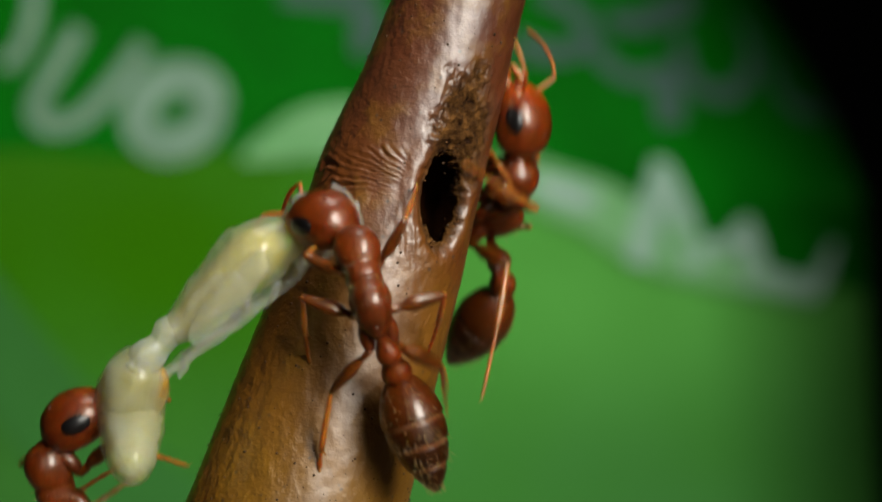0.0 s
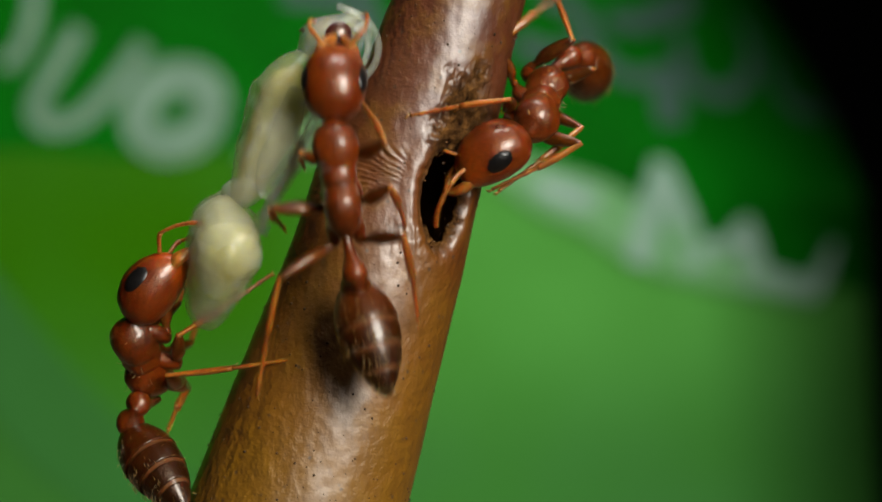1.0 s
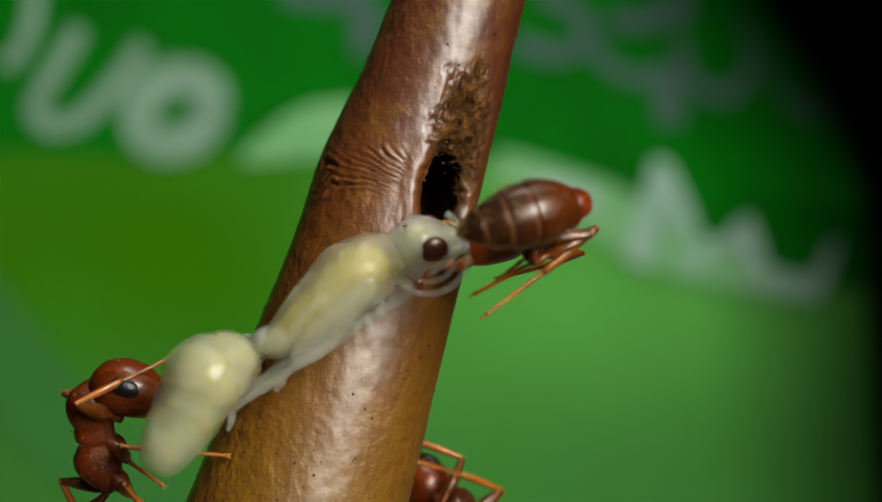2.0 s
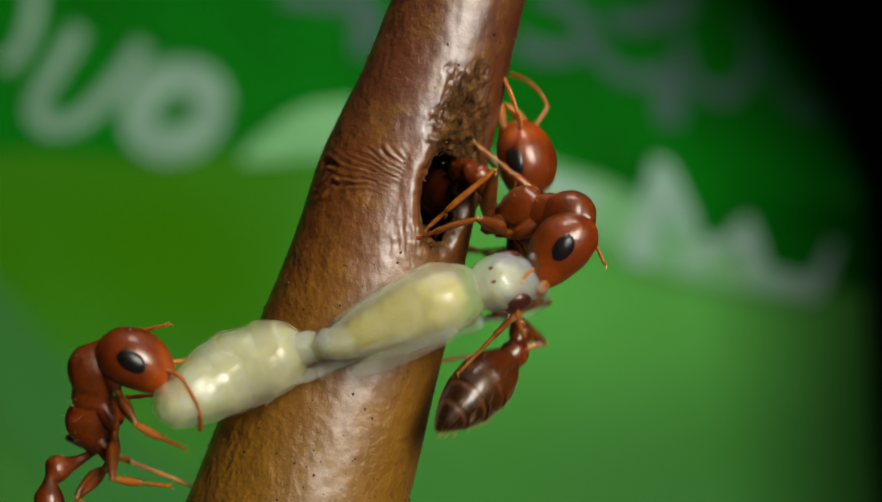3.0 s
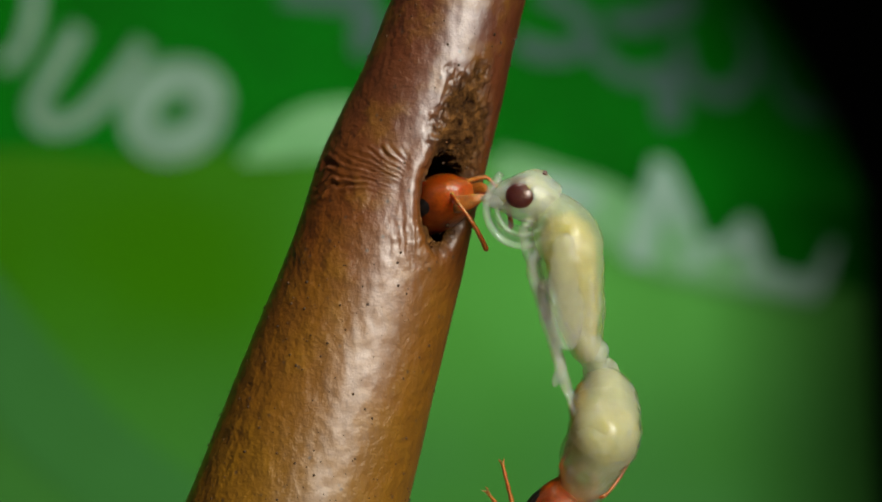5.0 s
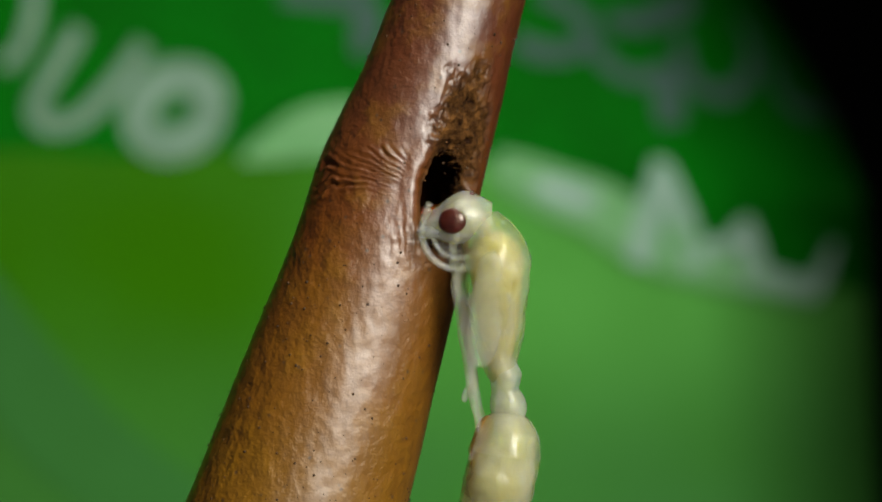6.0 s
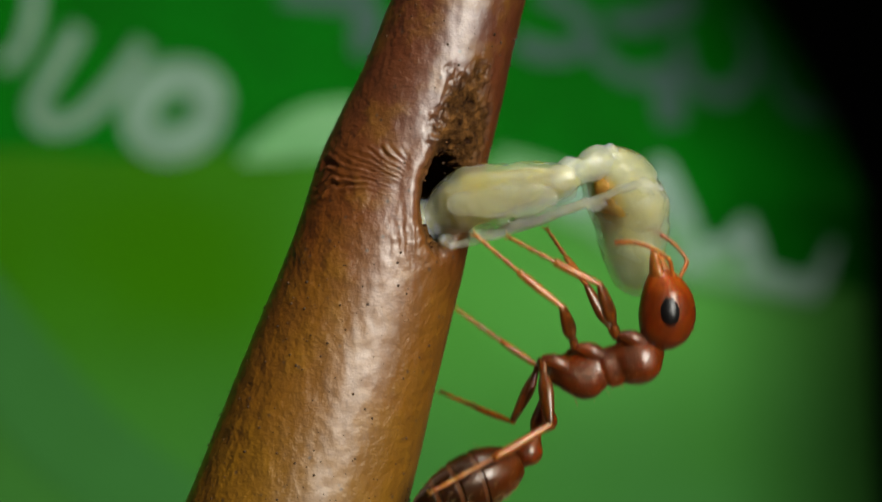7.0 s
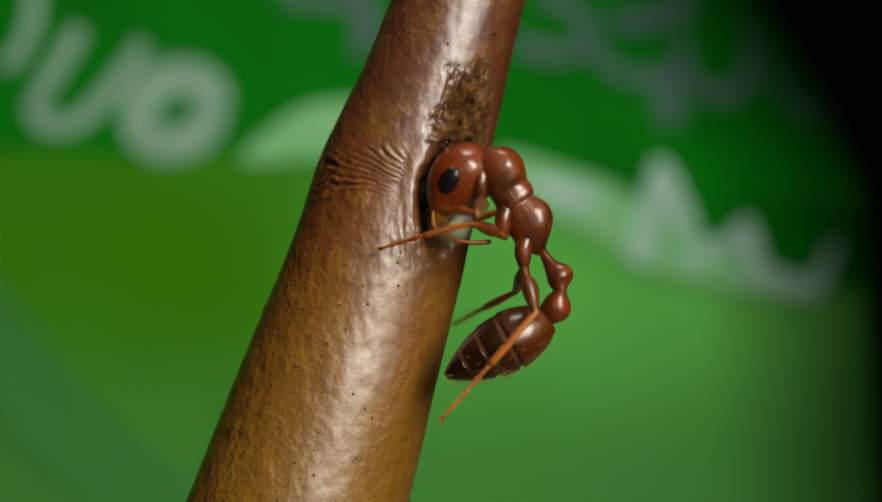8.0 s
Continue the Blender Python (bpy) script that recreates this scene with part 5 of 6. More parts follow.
    second.at(4.7, (1.53, -1.00, -4.38), (2.51, -1.00, -3.31), (0.24, -1.00, -5.56), (0.14, -0.29, -5.79), (-0.30, -0.29, -6.12), (-1.68, -0.29, -7.28), (0.53, -0.61, -0.59), head_up=(-0.30, -0.90, 0.30), front_left=((-0.32, -0.78, -2.26), (1.08, -1.57, -3.59)), front_right=((0.32, -0.08, -3.95), (0.92, -1.16, -3.80)))
    second.at(5.2, (1.18, -1.00, -4.90), (1.94, -1.00, -3.67), (-0.16, -1.00, -6.02), (-0.30, -0.29, -6.23), (-0.74, -0.29, -6.56), (-2.00, -0.29, -7.85), (0.61, -0.31, -0.73), head_up=(0.30, -0.90, 0.30))
    second.at(5.8, (0.30, -1.00, -5.62), (1.07, -1.00, -4.39), (-1.36, -1.00, -6.17), (-0.78, -1.00, -6.64), (-1.32, -1.00, -6.59), (-2.73, -1.00, -7.72), (0.31, -0.23, -0.92), head_up=(0.81, -0.51, 0.30))
    second.at(6.5, (0.49, -1.00, -5.70), (1.33, -1.00, -4.52), (-1.17, -1.00, -6.26), (-0.58, -1.00, -6.72), (-1.13, -1.00, -6.68), (-2.53, -1.00, -7.81), (0.31, -0.23, -0.92), head_up=(0.81, -0.51, 0.30))
    second.at(6.6, (1.75, -1.00, -4.86), (2.14, -1.00, -3.46), (0.37, -1.00, -5.94), (-0.11, -1.00, -6.51), (-0.21, -0.46, -6.56), (-1.59, -0.46, -7.71), (0.61, -0.11, -0.78), head_up=(0.92, -0.37, 0.09), front_left=((-0.24, -0.02, -3.11), (0.89, -1.09, -3.98)))
    second.at(6.8, (2.75, -1.00, -3.27), (3.07, -1.00, -1.85), (1.12, -1.00, -3.90), (0.82, -1.00, -4.59), (0.45, -1.00, -4.99), (-1.10, -1.00, -5.91), (0.36, -0.10, -0.93), head_up=(0.94, -0.33, 0.09), feel=(50, 30), front_left=((0.14, -0.02, -1.61), (1.66, -1.12, -2.43)), mid_left=((0.17, -0.02, -1.19), (1.04, -1.52, -2.95)), mid_right=((-0.08, -0.02, -2.33), (1.06, -0.67, -2.86)))
    second.at(7.0, (3.41, -1.00, -1.54), (3.56, -1.00, -0.01), (1.71, -1.00, -2.12), (1.46, -1.00, -2.83), (1.17, -0.98, -3.30), (-0.47, -1.35, -3.95), (0.30, -0.10, -0.95), head_up=(0.96, -0.29, 0.05), feel=(60, 40), front_left=((1.04, -1.55, 0.21), (2.42, -1.55, -0.50)), mid_left=((0.46, -1.73, 0.29), (1.84, -1.73, -0.84)), front_right=((1.58, 0.63, 0.53), (1.98, -0.76, -0.03)), mid_right=((0.28, -0.05, -0.94), (1.68, -0.05, -1.91)), hind_left=((-0.41, -2.10, -3.78), (1.72, -1.70, -3.15)), hind_right=((0.01, 0.98, -2.29), (0.97, -0.77, -2.94)))
    second.at(7.2, (3.23, -1.00, -0.87), (3.31, -1.00, 0.57), (1.60, -1.00, -1.52), (1.44, -1.00, -2.25), (1.14, -1.00, -2.71), (-0.40, -1.00, -3.64), (0.37, -0.10, -0.93), head_up=(0.95, -0.29, 0.10), feel=(55, 45), front_left=((0.93, -0.80, 0.62), (2.08, -1.15, -0.10)), mid_left=((-0.10, -1.10, 0.30), (1.42, -1.32, -0.91)), front_right=((2.41, -0.20, 0.55), (3.00, 0.05, -0.30)), mid_right=((0.81, 0.00, 0.46), (1.46, -0.46, -0.87)), hind_left=((-0.23, -0.02, -2.91), (1.85, -1.25, -2.07)), hind_right=((0.10, -0.02, -1.95), (1.35, -0.79, -1.95)))
    second.at(7.5, (3.13, -1.00, -0.12), (2.65, -1.00, 1.29), (1.83, -0.59, -1.21), (1.81, -0.96, -1.86), (1.53, -0.69, -2.24), (-0.19, -0.69, -3.23), (0.56, -0.10, -0.82), head_up=(0.89, -0.30, 0.35), feel=(62, 50), front_left=((1.81, -2.37, 0.89), (2.91, -1.79, -0.05)), mid_left=((0.85, -0.42, 0.54), (1.66, -1.67, -0.27)), front_right=((1.87, 1.68, 0.48), (2.34, 0.21, 0.28)), hind_left=((-0.23, -1.80, -2.83), (1.65, -1.50, -2.11)), hind_right=((0.10, 1.44, -1.75), (1.19, -0.35, -1.96)), mid_right=((1.08, 1.54, 0.43), (2.13, 0.35, -0.17)))
    second.at(7.6, (2.44, -1.10, 0.88), (1.10, -1.10, 1.44), (1.71, -1.10, -0.71), (1.78, -1.10, -1.46), (1.47, -1.10, -1.91), (-0.21, -1.10, -2.55), (0.90, -0.11, -0.41), head_up=(0.35, -0.30, 0.89), feel=(50, 40), front_left=((0.84, -1.00, 0.67), (1.49, -2.02, 0.39)), mid_left=((0.14, -0.91, 0.41), (1.24, -1.89, -0.20)), hind_left=((-0.23, -0.02, -2.93), (1.55, -1.33, -1.20)), hind_right=((0.17, -0.02, -1.46), (1.29, -0.87, -1.17)))
    second.at(7.7, (1.83, -1.10, 1.60), (0.43, -1.10, 1.23), (2.09, -1.10, -0.13), (2.29, -1.10, -0.85), (1.81, -1.10, -1.11), (0.22, -1.10, -1.95), (0.98, -0.10, 0.15), head_up=(0.00, -0.30, 0.95), feel=(40, 50), front_left=((0.75, -1.00, 0.75), (1.40, -2.15, 0.86)), mid_left=((-0.57, -1.28, 0.88), (1.23, -2.13, 0.71)), hind_left=((-0.14, -1.90, -2.71), (1.56, -1.31, -0.78)), hind_right=((0.19, -0.02, -1.26), (1.40, -0.86, -0.73)))
    second.at(7.8, (1.04, -1.60, 1.44), (-0.08, -1.28, 0.57), (1.71, -0.81, 0.04), (1.97, -0.81, -0.67), (1.78, -0.81, -1.18), (0.17, -0.81, -1.98), (0.91, -0.07, 0.40), head_up=(-0.29, -0.29, 0.91), feel=(90, 90), mid_left=((-1.24, -1.35, -0.03), (0.64, -2.18, 0.41)), front_left=((0.14, -0.92, 0.45), (0.66, -0.81, 0.54)), hind_left=((-0.14, -1.90, -2.71), (1.46, -1.22, -0.86)), hind_right=((0.21, -0.02, -1.15), (1.18, -0.52, -0.65)), mid_right=((0.32, 0.00, 0.42), (1.03, -0.08, 0.86)), front_right=((0.14, 0.00, 0.59), (0.58, -0.33, 1.03)))
    second.at(8.0, (0.67, -1.60, 1.53), (-0.14, -1.20, 0.65), (1.68, -1.60, -0.02), (1.90, -1.93, -0.66), (1.71, -1.71, -1.12), (0.10, -1.71, -2.01), (0.88, -0.09, 0.47), head_up=(-0.39, -0.29, 0.87), feel=(95, 95), mid_left=((-1.24, -1.37, -0.05), (0.47, -2.49, 0.41)), front_left=((-0.12, -1.27, 0.64), (0.53, -2.67, 0.54)), hind_left=((-0.13, -2.53, -2.66), (1.40, -2.53, -0.92)), hind_right=((0.22, 1.37, -1.19), (1.16, -0.43, -0.65)), mid_right=((0.32, 0.00, 0.42), (1.03, -0.15, 0.86)), front_right=((0.14, 0.00, 0.59), (0.59, -0.29, 1.03)))
    second.play()
    third.at(0.0, (1.27, 0.20, 1.45), (1.31, 0.20, 3.04), (0.89, 1.43, 0.26), (0.93, 0.97, -0.32), (1.03, 1.36, -0.70), (0.15, 2.39, -1.88), (0.94, 0.26, -0.23), head_up=(0.80, -0.60, 0.00), mid_left=((0.86, -0.02, 1.44), (1.96, 0.00, 0.97)), hind_left=((0.91, 0.40, -1.02), (1.41, 0.10, -0.46)))
    third.at(0.3, (1.95, 0.50, 4.31), (2.33, 0.50, 5.71), (1.33, 0.50, 2.67), (1.19, 0.50, 1.94), (1.12, 0.50, 1.39), (0.16, 0.50, -0.13), (0.90, 0.27, -0.34), feel=(0, 20), mid_left=((1.30, -0.02, 2.91), (1.96, 0.19, 2.88)), hind_left=((0.76, -0.28, 1.56), (1.52, 0.24, 2.17)))
    third.at(0.5, (2.39, 0.30, 3.84), (2.50, 0.30, 5.28), (1.61, 0.30, 2.27), (1.58, 0.30, 1.52), (1.32, 0.30, 1.04), (-0.09, 0.30, -0.08), (0.89, -0.12, -0.44), mid_left=((1.21, -0.01, 3.23), (2.36, 0.08, 2.64)), hind_left=((0.58, -0.36, 0.90), (2.02, 0.12, 1.92)))
    third.at(0.7, (1.14, -0.90, 3.46), (-0.30, -0.90, 3.37), (2.33, -0.90, 2.18), (2.47, -0.17, 2.28), (2.20, -0.17, 1.80), (0.68, -0.17, 0.83), (0.73, -0.10, 0.68), head_up=(0.10, -0.80, 0.60), feel=(30, 10), hind_left=((0.63, -0.01, 0.86), (2.67, -1.57, 2.01)), hind_right=((0.76, -0.26, 1.55), (1.49, 0.31, 1.99)), mid_left=((-0.56, -1.01, 2.93), (1.62, -1.98, 2.79)), mid_right=((1.39, -0.02, 3.81), (2.01, -0.72, 3.37)))
    third.at(0.85, (1.27, -1.00, 2.58), (-0.09, -1.00, 2.09), (2.24, -1.00, 4.04), (1.98, -1.00, 3.33), (2.52, -1.00, 3.40), (1.88, -1.00, 1.72), (0.43, -0.85, -0.29), head_up=(0.10, -0.80, 0.60))
    third.at(1.0, (1.36, -1.00, 1.80), (0.08, -1.00, 1.14), (1.81, 0.28, 2.90), (2.17, 0.86, 3.21), (2.38, 1.36, 3.13), (2.47, 3.12, 2.76), (0.75, -0.59, 0.31), head_up=(0.10, -0.62, 0.78), feel=(35, 25), front_right=((-0.47, -1.18, 2.09), (1.04, -1.56, 2.35)), mid_left=((1.83, -0.20, 1.66), (2.37, -0.17, 1.89)), mid_right=((1.21, -0.28, 3.51), (0.89, -0.40, 3.19)), hind_right=((1.91, 0.50, 3.90), (2.07, -0.12, 3.34)))
    third.at(1.1, (1.76, -0.80, 1.85), (1.02, -0.80, 0.60), (1.92, -0.80, 3.59), (2.61, -0.80, 3.89), (2.22, -0.80, 4.28), (2.49, -0.80, 6.06), (0.94, -0.32, -0.09), head_up=(0.50, -0.50, 0.70))
    third.at(1.2, (1.93, -0.60, 0.54), (0.99, -0.60, -0.56), (1.74, -0.60, 2.28), (2.49, -0.60, 2.35), (2.68, -0.60, 2.86), (1.31, -0.60, 4.04), (0.99, -0.10, 0.10), head_up=(0.61, -0.35, 0.71), mid_right=((0.68, -0.02, 1.00), (1.06, -1.59, 1.15)), hind_right=((1.16, -0.37, 3.42), (2.32, -0.88, 2.37)), front_right=((1.36, -0.80, 0.63), (1.16, -1.64, 0.87)))
    third.at(1.35, (1.60, 0.60, -0.03), (1.39, 0.60, -1.47), (1.49, 0.60, 1.72), (1.98, 0.60, 2.28), (1.79, 0.60, 2.80), (1.32, 0.60, 4.54), (0.99, 0.10, 0.06), hind_right=((1.30, -0.02, 2.91), (1.99, 0.26, 1.95)))
    third.at(1.5, (0.50, 1.40, -1.05), (0.09, 1.40, -2.44), (1.04, 1.40, 0.62), (1.30, 1.40, 1.32), (1.19, 1.40, 1.86), (1.44, 1.40, 3.64), (0.86, 0.42, -0.28), feel=(10, 30))
    third.at(1.7, (-0.13, 1.80, -4.51), (-0.46, 1.80, -5.93), (0.17, 1.80, -2.79), (0.51, 1.80, -2.12), (0.54, 1.80, -1.57), (0.64, 3.10, -0.32), (0.59, 0.80, -0.10), mid_right=((-0.26, -0.02, -3.20), (0.24, 0.79, -3.04)))
    third.at(2.2, (0.06, 1.60, -3.84), (0.16, 1.60, -2.39), (-0.15, 1.60, -5.58), (-0.12, 1.60, -6.33), (-0.02, 1.60, -6.87), (-0.05, 1.60, -8.67), (0.91, 0.41, -0.11))
    third.at(2.8, (0.60, 0.90, -1.31), (0.91, 0.90, 0.11), (0.12, 0.90, -2.99), (0.02, 0.90, -3.74), (0.24, 0.90, -4.24), (-0.04, 0.90, -6.02), (0.93, 0.26, -0.26), front_left=((0.14, -0.02, -1.73), (1.04, 0.17, -1.99)), hind_left=((-0.30, -0.02, -3.29), (0.65, 0.52, -3.31)))
    third.at(2.9, (0.94, 0.30, -0.66), (0.95, 0.30, 0.69), (0.58, 0.90, -2.27), (0.43, 0.33, -2.73), (0.34, -0.18, -2.92), (0.03, -1.68, -3.88), (0.95, 0.26, -0.19), head_up=(0.71, -0.71, 0.00), feel=(5, 25))
    third.at(3.0, (1.44, 0.10, 0.85), (1.21, 0.10, 2.30), (1.27, 0.28, -0.89), (1.25, -0.21, -1.45), (1.06, -0.66, -1.70), (-0.05, -1.63, -2.73), (0.95, 0.26, -0.19), head_up=(0.71, -0.71, 0.00), feel=(5, 25), hind_left=((0.05, -0.02, -1.73), (1.36, 0.25, -1.27)), mid_left=((1.05, 0.60, 0.06), (1.84, 0.04, 0.24)))
    third.at(3.1, (1.31, 0.10, 1.38), (1.26, 0.10, 2.83), (1.32, 0.50, -0.32), (1.23, 0.01, -0.88), (1.02, -0.47, -1.05), (0.41, -1.82, -2.07), (0.95, 0.26, -0.19), head_up=(0.71, -0.71, 0.00), feel=(5, 25))
    third.at(3.2, (1.81, 0.40, 4.21), (2.19, 0.40, 5.61), (1.50, 0.40, 2.49), (1.42, 0.40, 1.74), (1.27, 0.40, 1.21), (0.45, 0.40, -0.39), (0.98, -0.11, -0.18), mid_left=((1.02, -0.45, 2.97), (1.90, 0.19, 2.76)), hind_left=((0.86, -0.02, 1.75), (1.73, 0.23, 2.07)))
    third.at(3.35, (1.56, -0.40, 3.42), (0.24, -0.40, 4.02), (1.83, -0.40, 1.69), (2.58, -0.40, 1.60), (2.15, -0.40, 1.26), (0.87, -0.40, -0.00), (0.96, -0.22, 0.16))
    third.at(3.5, (1.05, -1.00, 2.91), (-0.24, -1.00, 2.25), (1.85, 0.54, 2.68), (2.51, 0.54, 2.33), (2.49, 0.54, 1.78), (1.08, 0.54, 0.67), (0.45, -0.10, 0.89), head_up=(0.10, -0.60, 0.80), feel=(40, 30), mid_left=((-0.03, -1.16, 1.92), (1.35, -1.22, 2.32)), mid_right=((1.59, 0.50, 3.86), (1.85, -0.18, 3.11)), hind_left=((1.41, -0.80, 0.98), (1.89, -0.76, 1.76)), hind_right=((1.04, -0.02, 2.29), (1.39, 1.30, 2.32)))
    third.at(3.6, (-1.33, -2.40, 1.63), (-1.99, -2.40, 0.34), (0.20, -2.40, 2.48), (0.05, -1.68, 2.62), (0.17, -1.68, 3.16), (1.79, -1.68, 2.38), (-0.31, -0.77, 0.56), front_right=((-1.28, -0.07, 3.00), (-1.53, -2.73, 2.22)), mid_left=((-0.73, -1.18, 1.79), (0.47, -2.33, 1.94)), hind_left=((0.86, -0.02, 1.22), (0.97, -2.50, 2.23)))
    third.at(3.7, (-2.76, -1.60, -0.29), (-3.30, -1.60, -1.63), (-2.00, -1.60, 1.29), (-2.62, -1.60, 1.71), (-2.15, -1.60, 2.01), (-0.47, -1.60, 2.65), (-0.78, -0.51, 0.38), head_up=(-0.31, -0.93, 0.21), feel=(20, 30), front_left=((-2.00, -1.31, -1.02), (-2.37, -2.54, -0.45)), hind_left=((-0.10, -1.70, 1.27), (-1.51, -1.66, 1.71)), mid_right=((-3.10, -0.80, 0.23), (-3.14, -1.30, 0.44)))
    third.at(3.8, (-3.95, -1.00, -1.27), (-4.36, -1.00, -2.66), (-3.06, -1.00, 0.24), (-3.72, -1.00, 0.60), (-3.32, -1.00, 0.98), (-1.81, -1.00, 1.95), (-0.84, -0.21, 0.50), head_up=(-0.40, -0.90, -0.20), feel=(30, 15), front_left=((-2.46, -1.16, -1.46), (-3.44, -2.06, -0.83)), hind_left=((-0.29, -1.80, 1.15), (-2.65, -1.15, 0.66)), hind_right=((-2.26, -0.08, 0.52), (-2.79, -1.46, 0.40)), mid_left=((-2.54, -0.62, -0.60), (-2.96, -1.98, -0.41)), mid_right=((-3.47, 0.50, -0.30), (-4.05, -0.46, -0.25)))
    third.at(4.0, (-4.80, -1.00, -3.01), (-4.47, -1.00, -4.42), (-4.03, -1.00, -1.44), (-4.46, -1.00, -0.82), (-3.97, -1.00, -0.58), (-2.40, -1.00, 0.30), (-0.88, -0.22, 0.43), head_up=(-0.60, -0.80, 0.00), feel=(10, 30), hind_left=((-1.66, -1.75, 0.33), (-3.90, -1.13, -0.96)), mid_left=((-2.64, -1.13, -1.77), (-4.61, -1.21, -1.68)), hind_right=((-3.47, 0.50, -1.52), (-3.72, -1.56, -1.40)), front_left=((-3.82, -0.60, -3.11), (-4.02, -2.04, -2.91)), mid_right=((-3.42, -0.10, -2.35), (-4.15, -1.55, -2.60)))
    third.at(4.2, (-3.99, -0.60, -6.19), (-3.02, -0.60, -7.26), (-5.12, -0.60, -4.85), (-5.67, -0.60, -4.34), (-5.66, -0.60, -3.79), (-4.07, -0.60, -2.94), (-0.67, -0.47, -0.57))
    third.at(4.7, (-3.20, -0.60, -7.77), (-2.68, -0.60, -9.12), (-3.94, -0.60, -6.18), (-4.22, -0.60, -5.49), (-3.76, -0.60, -5.18), (-3.00, -0.60, -3.55), (-0.84, -0.38, -0.39))
    third.at(5.2, (-3.55, -0.60, -9.26), (-3.03, -0.60, -10.62), (-4.29, -0.60, -7.68), (-4.57, -0.60, -6.98), (-4.11, -0.60, -6.68), (-3.19, -0.60, -5.14), (-0.84, -0.38, -0.39))
    third.play()
    pupa_act.at(0.0, (-2.25, -1.80, 0.31), (-1.46, -1.80, 0.84), (-4.00, -1.80, -1.11), (-4.56, -1.80, -1.74), (-4.81, -1.07, -2.38), (-4.64, -2.14, -3.41), (-0.51, -0.30, 0.81))
    pupa_act.at(0.3, (-2.05, -1.60, 2.24), (-1.55, -1.60, 3.05), (-3.56, -1.60, 0.58), (-3.98, -1.17, -0.03), (-3.82, -1.89, -0.71), (-4.31, -1.89, -2.13), (-0.60, -0.30, 0.75))
    pupa_act.at(0.5, (-1.67, -1.50, 3.11), (-1.19, -1.50, 3.92), (-3.10, -1.50, 1.37), (-3.53, -1.50, 0.64), (-3.44, -0.85, -0.12), (-3.80, -1.68, -1.31), (-0.60, -0.30, 0.75))
    pupa_act.at(0.7, (-2.11, -0.50, 2.92), (-1.66, -0.50, 3.76), (-3.17, -0.50, 0.94), (-3.49, 0.19, 0.55), (-3.20, -0.63, 0.06), (-3.97, -0.63, -1.23), (-0.60, -0.30, 0.75))
    pupa_act.at(0.85, (-2.22, -0.90, 3.15), (-1.73, -0.90, 3.97), (-3.11, -0.90, 1.09), (-3.53, -0.34, 0.61), (-3.24, -1.13, 0.06), (-3.92, -1.13, -1.29), (-0.60, -0.30, 0.75))
    pupa_act.at(1.0, (-1.97, -1.40, 2.94), (-1.36, -1.40, 3.67), (-3.03, -1.40, 0.96), (-3.43, -0.75, 0.58), (-3.29, -1.56, 0.01), (-3.73, -0.63, -1.09), (-0.68, -0.29, 0.68))
    pupa_act.at(1.1, (-1.65, -1.80, 2.40), (-0.72, -1.80, 2.56), (-3.48, -1.80, 1.09), (-3.93, -1.80, 0.37), (-3.97, -0.82, 0.19), (-4.11, -1.90, -0.84), (-0.51, -0.30, 0.81))
    pupa_act.at(1.2, (-0.12, -2.30, 1.15), (0.70, -2.30, 0.66), (-2.36, -2.30, 0.93), (-2.94, -1.70, 1.08), (-3.84, -1.70, 0.65), (-4.64, -1.70, -0.62), (0.00, -0.29, 0.96))
    pupa_act.at(1.3, (-0.37, -2.30, 1.06), (0.53, -2.30, 0.76), (-2.29, -1.13, 1.01), (-2.81, -1.79, 0.87), (-3.37, -2.57, 0.60), (-4.06, -1.57, -0.29), (0.00, -0.29, 0.96))
    pupa_act.at(1.5, (-0.71, -2.20, 1.74), (0.24, -2.20, 1.80), (-2.47, -2.20, 0.34), (-3.02, -1.60, 0.10), (-3.49, -2.21, -0.54), (-3.72, -2.21, -2.02), (-0.59, -0.20, 0.78))
    pupa_act.at(1.7, (-0.92, -2.30, 0.77), (0.01, -2.30, 0.97), (-2.60, -2.30, -0.72), (-3.25, -1.86, -1.05), (-3.57, -2.72, -1.44), (-3.88, -2.72, -2.91), (-0.57, -0.29, 0.77))
    pupa_act.at(2.2, (-0.37, -2.40, -0.11), (0.53, -2.40, 0.19), (-2.31, -2.40, -1.26), (-2.93, -1.86, -1.48), (-3.45, -2.66, -1.78), (-4.47, -2.66, -2.88), (-0.37, -0.66, 0.66))
    pupa_act.at(2.8, (0.29, -2.20, -1.04), (1.19, -2.20, -0.75), (-1.81, -2.20, -1.87), (-2.51, -1.75, -2.01), (-3.22, -2.43, -2.17), (-4.63, -2.43, -2.68), (-0.10, -0.93, 0.36))
    pupa_act.at(3.0, (0.56, -2.20, -0.55), (1.48, -2.20, -0.35), (-1.54, -2.20, -1.38), (-2.17, -1.65, -1.50), (-3.12, -1.65, -1.82), (-4.20, -2.51, -2.41), (-0.10, -0.93, 0.36))
    pupa_act.at(3.2, (0.56, -2.20, -0.70), (1.40, -2.20, -0.28), (-1.20, -1.19, -1.68), (-1.67, -1.88, -1.86), (-2.45, -1.38, -2.23), (-3.73, -1.38, -3.01), (-0.10, -0.93, 0.36))
    pupa_act.at(3.5, (0.51, -2.20, -0.64), (1.30, -2.20, -0.10), (-1.32, -2.20, -1.94), (-1.84, -1.57, -2.17), (-2.69, -1.57, -2.70), (-3.80, -1.57, -3.70), (-0.10, -0.93, 0.36))
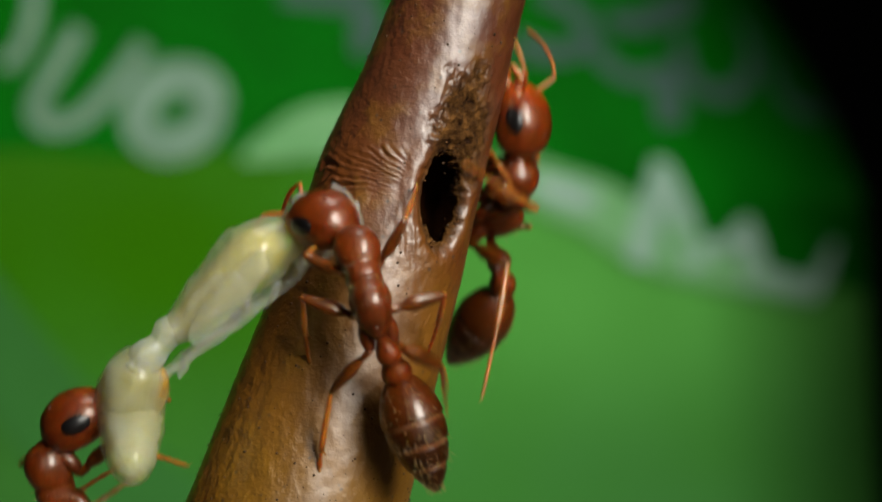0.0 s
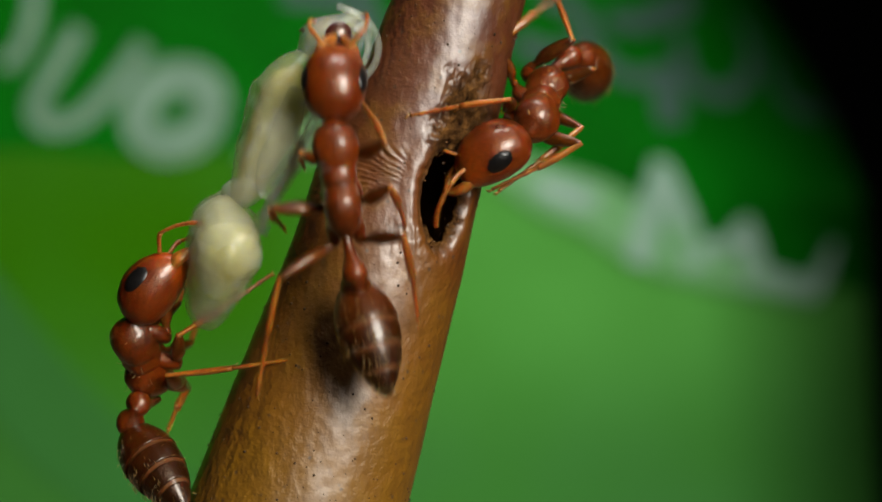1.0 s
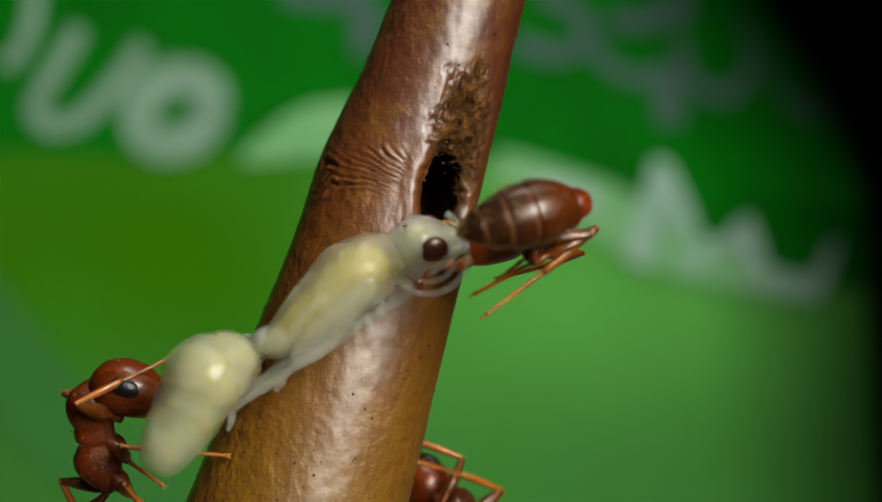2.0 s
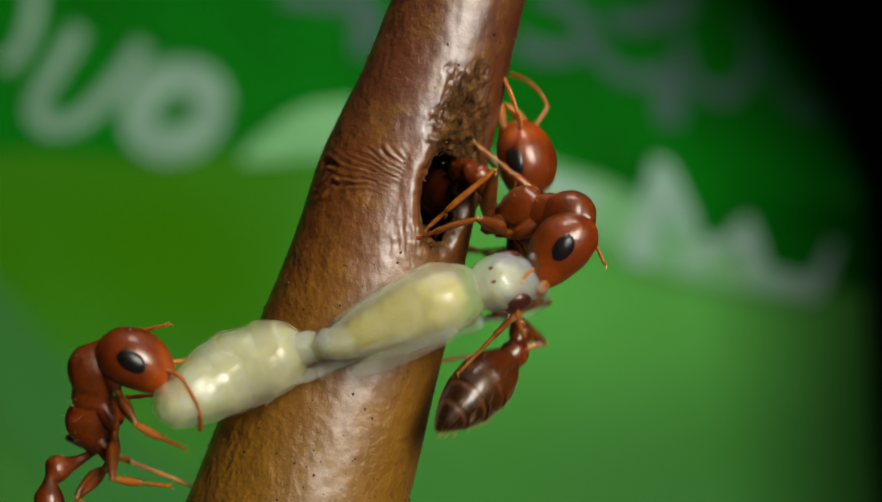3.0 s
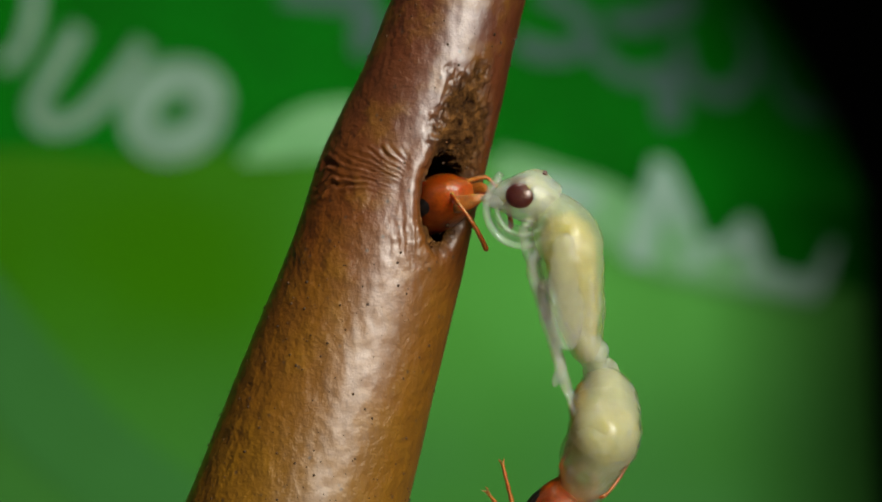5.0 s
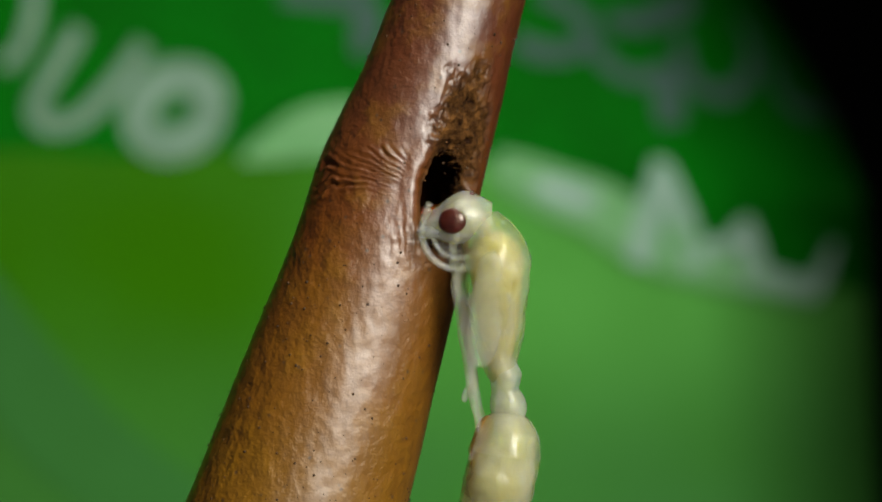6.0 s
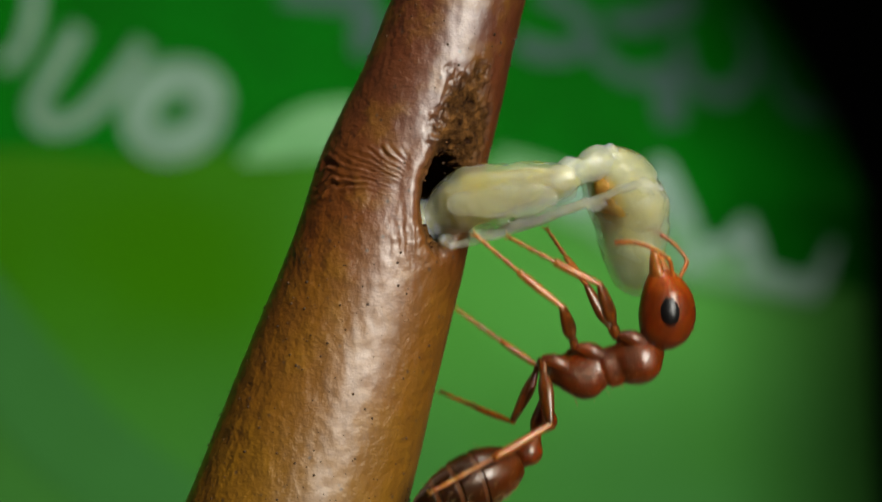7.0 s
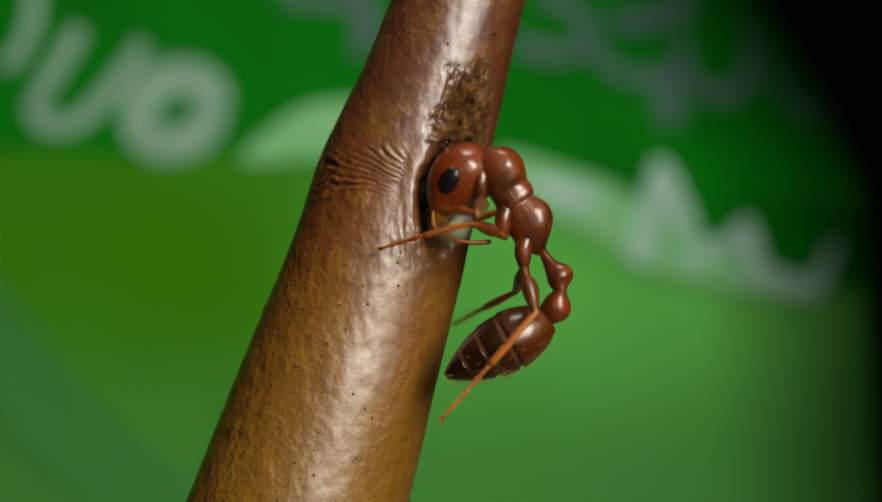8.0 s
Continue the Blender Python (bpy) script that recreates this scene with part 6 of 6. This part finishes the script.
    pupa_act.at(3.7, (0.83, -2.20, -0.66), (1.53, -2.20, -0.07), (-0.99, -1.92, -1.97), (-1.45, -2.61, -2.16), (-2.27, -2.25, -2.62), (-3.20, -3.07, -3.45), (-0.10, -0.93, 0.36))
    pupa_act.at(3.8, (0.56, -2.20, 0.12), (1.20, -2.20, 0.82), (-0.42, -1.26, -1.67), (-0.95, -1.85, -1.99), (-1.76, -1.42, -2.40), (-2.96, -1.42, -3.29), (-0.10, -0.95, 0.30))
    pupa_act.at(4.0, (1.28, -2.00, -0.89), (1.78, -2.00, -0.08), (0.14, -0.68, -2.31), (-0.38, -1.27, -2.62), (-1.28, -1.27, -3.05), (-2.53, -1.27, -3.88), (-0.10, -0.95, 0.30))
    pupa_act.at(4.2, (1.14, -2.00, -0.98), (1.49, -2.00, -0.10), (0.01, -0.67, -2.40), (-0.55, -1.21, -2.73), (-1.23, -1.76, -3.23), (-1.94, -1.10, -4.37), (0.10, -0.91, 0.40))
    pupa_act.at(4.4, (1.84, -1.80, -0.50), (1.46, -1.80, 0.37), (1.33, -0.64, -2.36), (1.48, -1.33, -2.83), (1.02, -2.12, -3.24), (0.23, -1.19, -4.10), (0.90, -0.40, 0.20))
    pupa_act.at(4.5, (2.04, -1.60, -0.05), (1.38, -1.60, 0.40), (2.15, -1.41, -2.29), (2.25, -1.85, -3.01), (2.03, -1.54, -3.93), (1.61, -2.30, -5.16), (0.96, -0.19, 0.19))
    pupa_act.at(4.7, (2.03, -1.50, 0.70), (1.12, -1.50, 0.99), (2.58, -1.50, -1.48), (2.93, -0.90, -1.97), (2.97, -1.54, -2.73), (2.59, -0.78, -3.97), (0.94, -0.19, 0.28))
    pupa_act.at(5.2, (1.34, -1.40, 0.75), (0.42, -1.40, 0.95), (1.89, -1.40, -1.44), (2.14, -0.96, -2.12), (2.03, -1.51, -2.95), (1.54, -0.75, -4.15), (0.94, -0.19, 0.28))
    pupa_act.at(5.8, (0.69, -1.30, 0.49), (-0.21, -1.30, 0.53), (0.94, -1.30, -1.77), (1.05, -1.12, -2.60), (0.90, -1.12, -3.64), (0.57, -1.12, -5.15), (0.96, -0.19, 0.19))
    pupa_act.at(6.5, (0.72, -1.40, 0.50), (-0.19, -1.40, 0.54), (1.19, -1.40, -1.77), (1.39, -1.40, -2.60), (1.21, -1.40, -3.60), (0.92, -1.17, -5.06), (0.96, -0.19, 0.19))
    pupa_act.at(6.6, (0.23, -1.00, 0.75), (-0.39, -0.28, 0.86), (1.52, -1.00, -1.09), (2.13, -1.00, -1.68), (2.25, -0.59, -2.58), (1.62, -0.59, -3.94), (0.84, -0.20, 0.50))
    pupa_act.at(6.8, (-0.26, -0.40, 0.66), (-1.06, 0.08, 0.51), (1.93, -0.51, 0.16), (2.78, -0.51, 0.14), (3.14, 0.04, -0.61), (2.76, 0.04, -2.06), (0.10, -0.20, 0.98))
    pupa_act.at(7.0, (-0.11, -0.45, 0.53), (-0.93, 0.03, 0.19), (1.86, -1.35, 1.14), (2.56, -0.94, 1.39), (2.96, -0.33, 0.70), (3.16, 0.26, -0.66), (0.10, -0.20, 0.98))
    pupa_act.at(7.2, (-0.61, -0.20, 0.72), (-1.12, 0.44, 0.24), (1.41, -0.81, 1.50), (2.21, -0.81, 1.78), (2.80, -0.25, 1.21), (3.13, 0.53, -0.03), (0.10, -0.20, 0.98))
    pupa_act.at(7.35, (-0.93, -0.07, 0.15), (-1.29, 0.27, -0.66), (0.84, -1.00, 1.19), (1.58, -1.00, 1.59), (2.52, -1.00, 1.23), (3.06, -1.00, -0.17), (-0.60, -0.20, 0.75))
    pupa_act.at(7.5, (-0.85, 0.30, -1.11), (-1.07, 0.30, -2.10), (-0.28, -0.91, 0.70), (0.34, -0.38, 0.96), (1.36, -0.38, 1.19), (2.74, -0.22, 0.61), (-0.90, -0.20, 0.35))
    pupa_act.at(7.6, (-1.20, 0.17, -1.56), (-1.47, 0.17, -2.47), (-0.55, -0.30, 0.54), (0.13, -0.30, 1.06), (1.13, -0.30, 1.01), (2.63, -0.30, 1.03), (-0.90, -0.20, 0.35))
    pupa_act.at(7.7, (-1.46, 0.10, -2.64), (-1.74, 0.10, -3.55), (-0.84, 0.10, -0.48), (-0.59, 0.10, 0.33), (-0.12, -0.72, 0.67), (1.38, -0.72, 0.72), (-0.90, -0.20, 0.35))
    pupa_act.at(7.8, (-1.63, 0.20, -3.13), (-1.85, 0.20, -4.05), (-0.99, 0.20, -0.97), (-0.73, 0.20, -0.16), (-0.11, 0.20, 0.62), (0.27, -1.23, 0.36), (-0.90, -0.20, 0.35))
    pupa_act.at(8.0, (-1.65, 0.20, -3.17), (-1.87, 0.20, -4.10), (-1.01, 0.20, -1.02), (-0.75, 0.20, -0.21), (-0.14, 0.20, 0.59), (0.24, -1.23, 0.36), (-0.90, -0.20, 0.35))
    pupa_act.play()


motions()
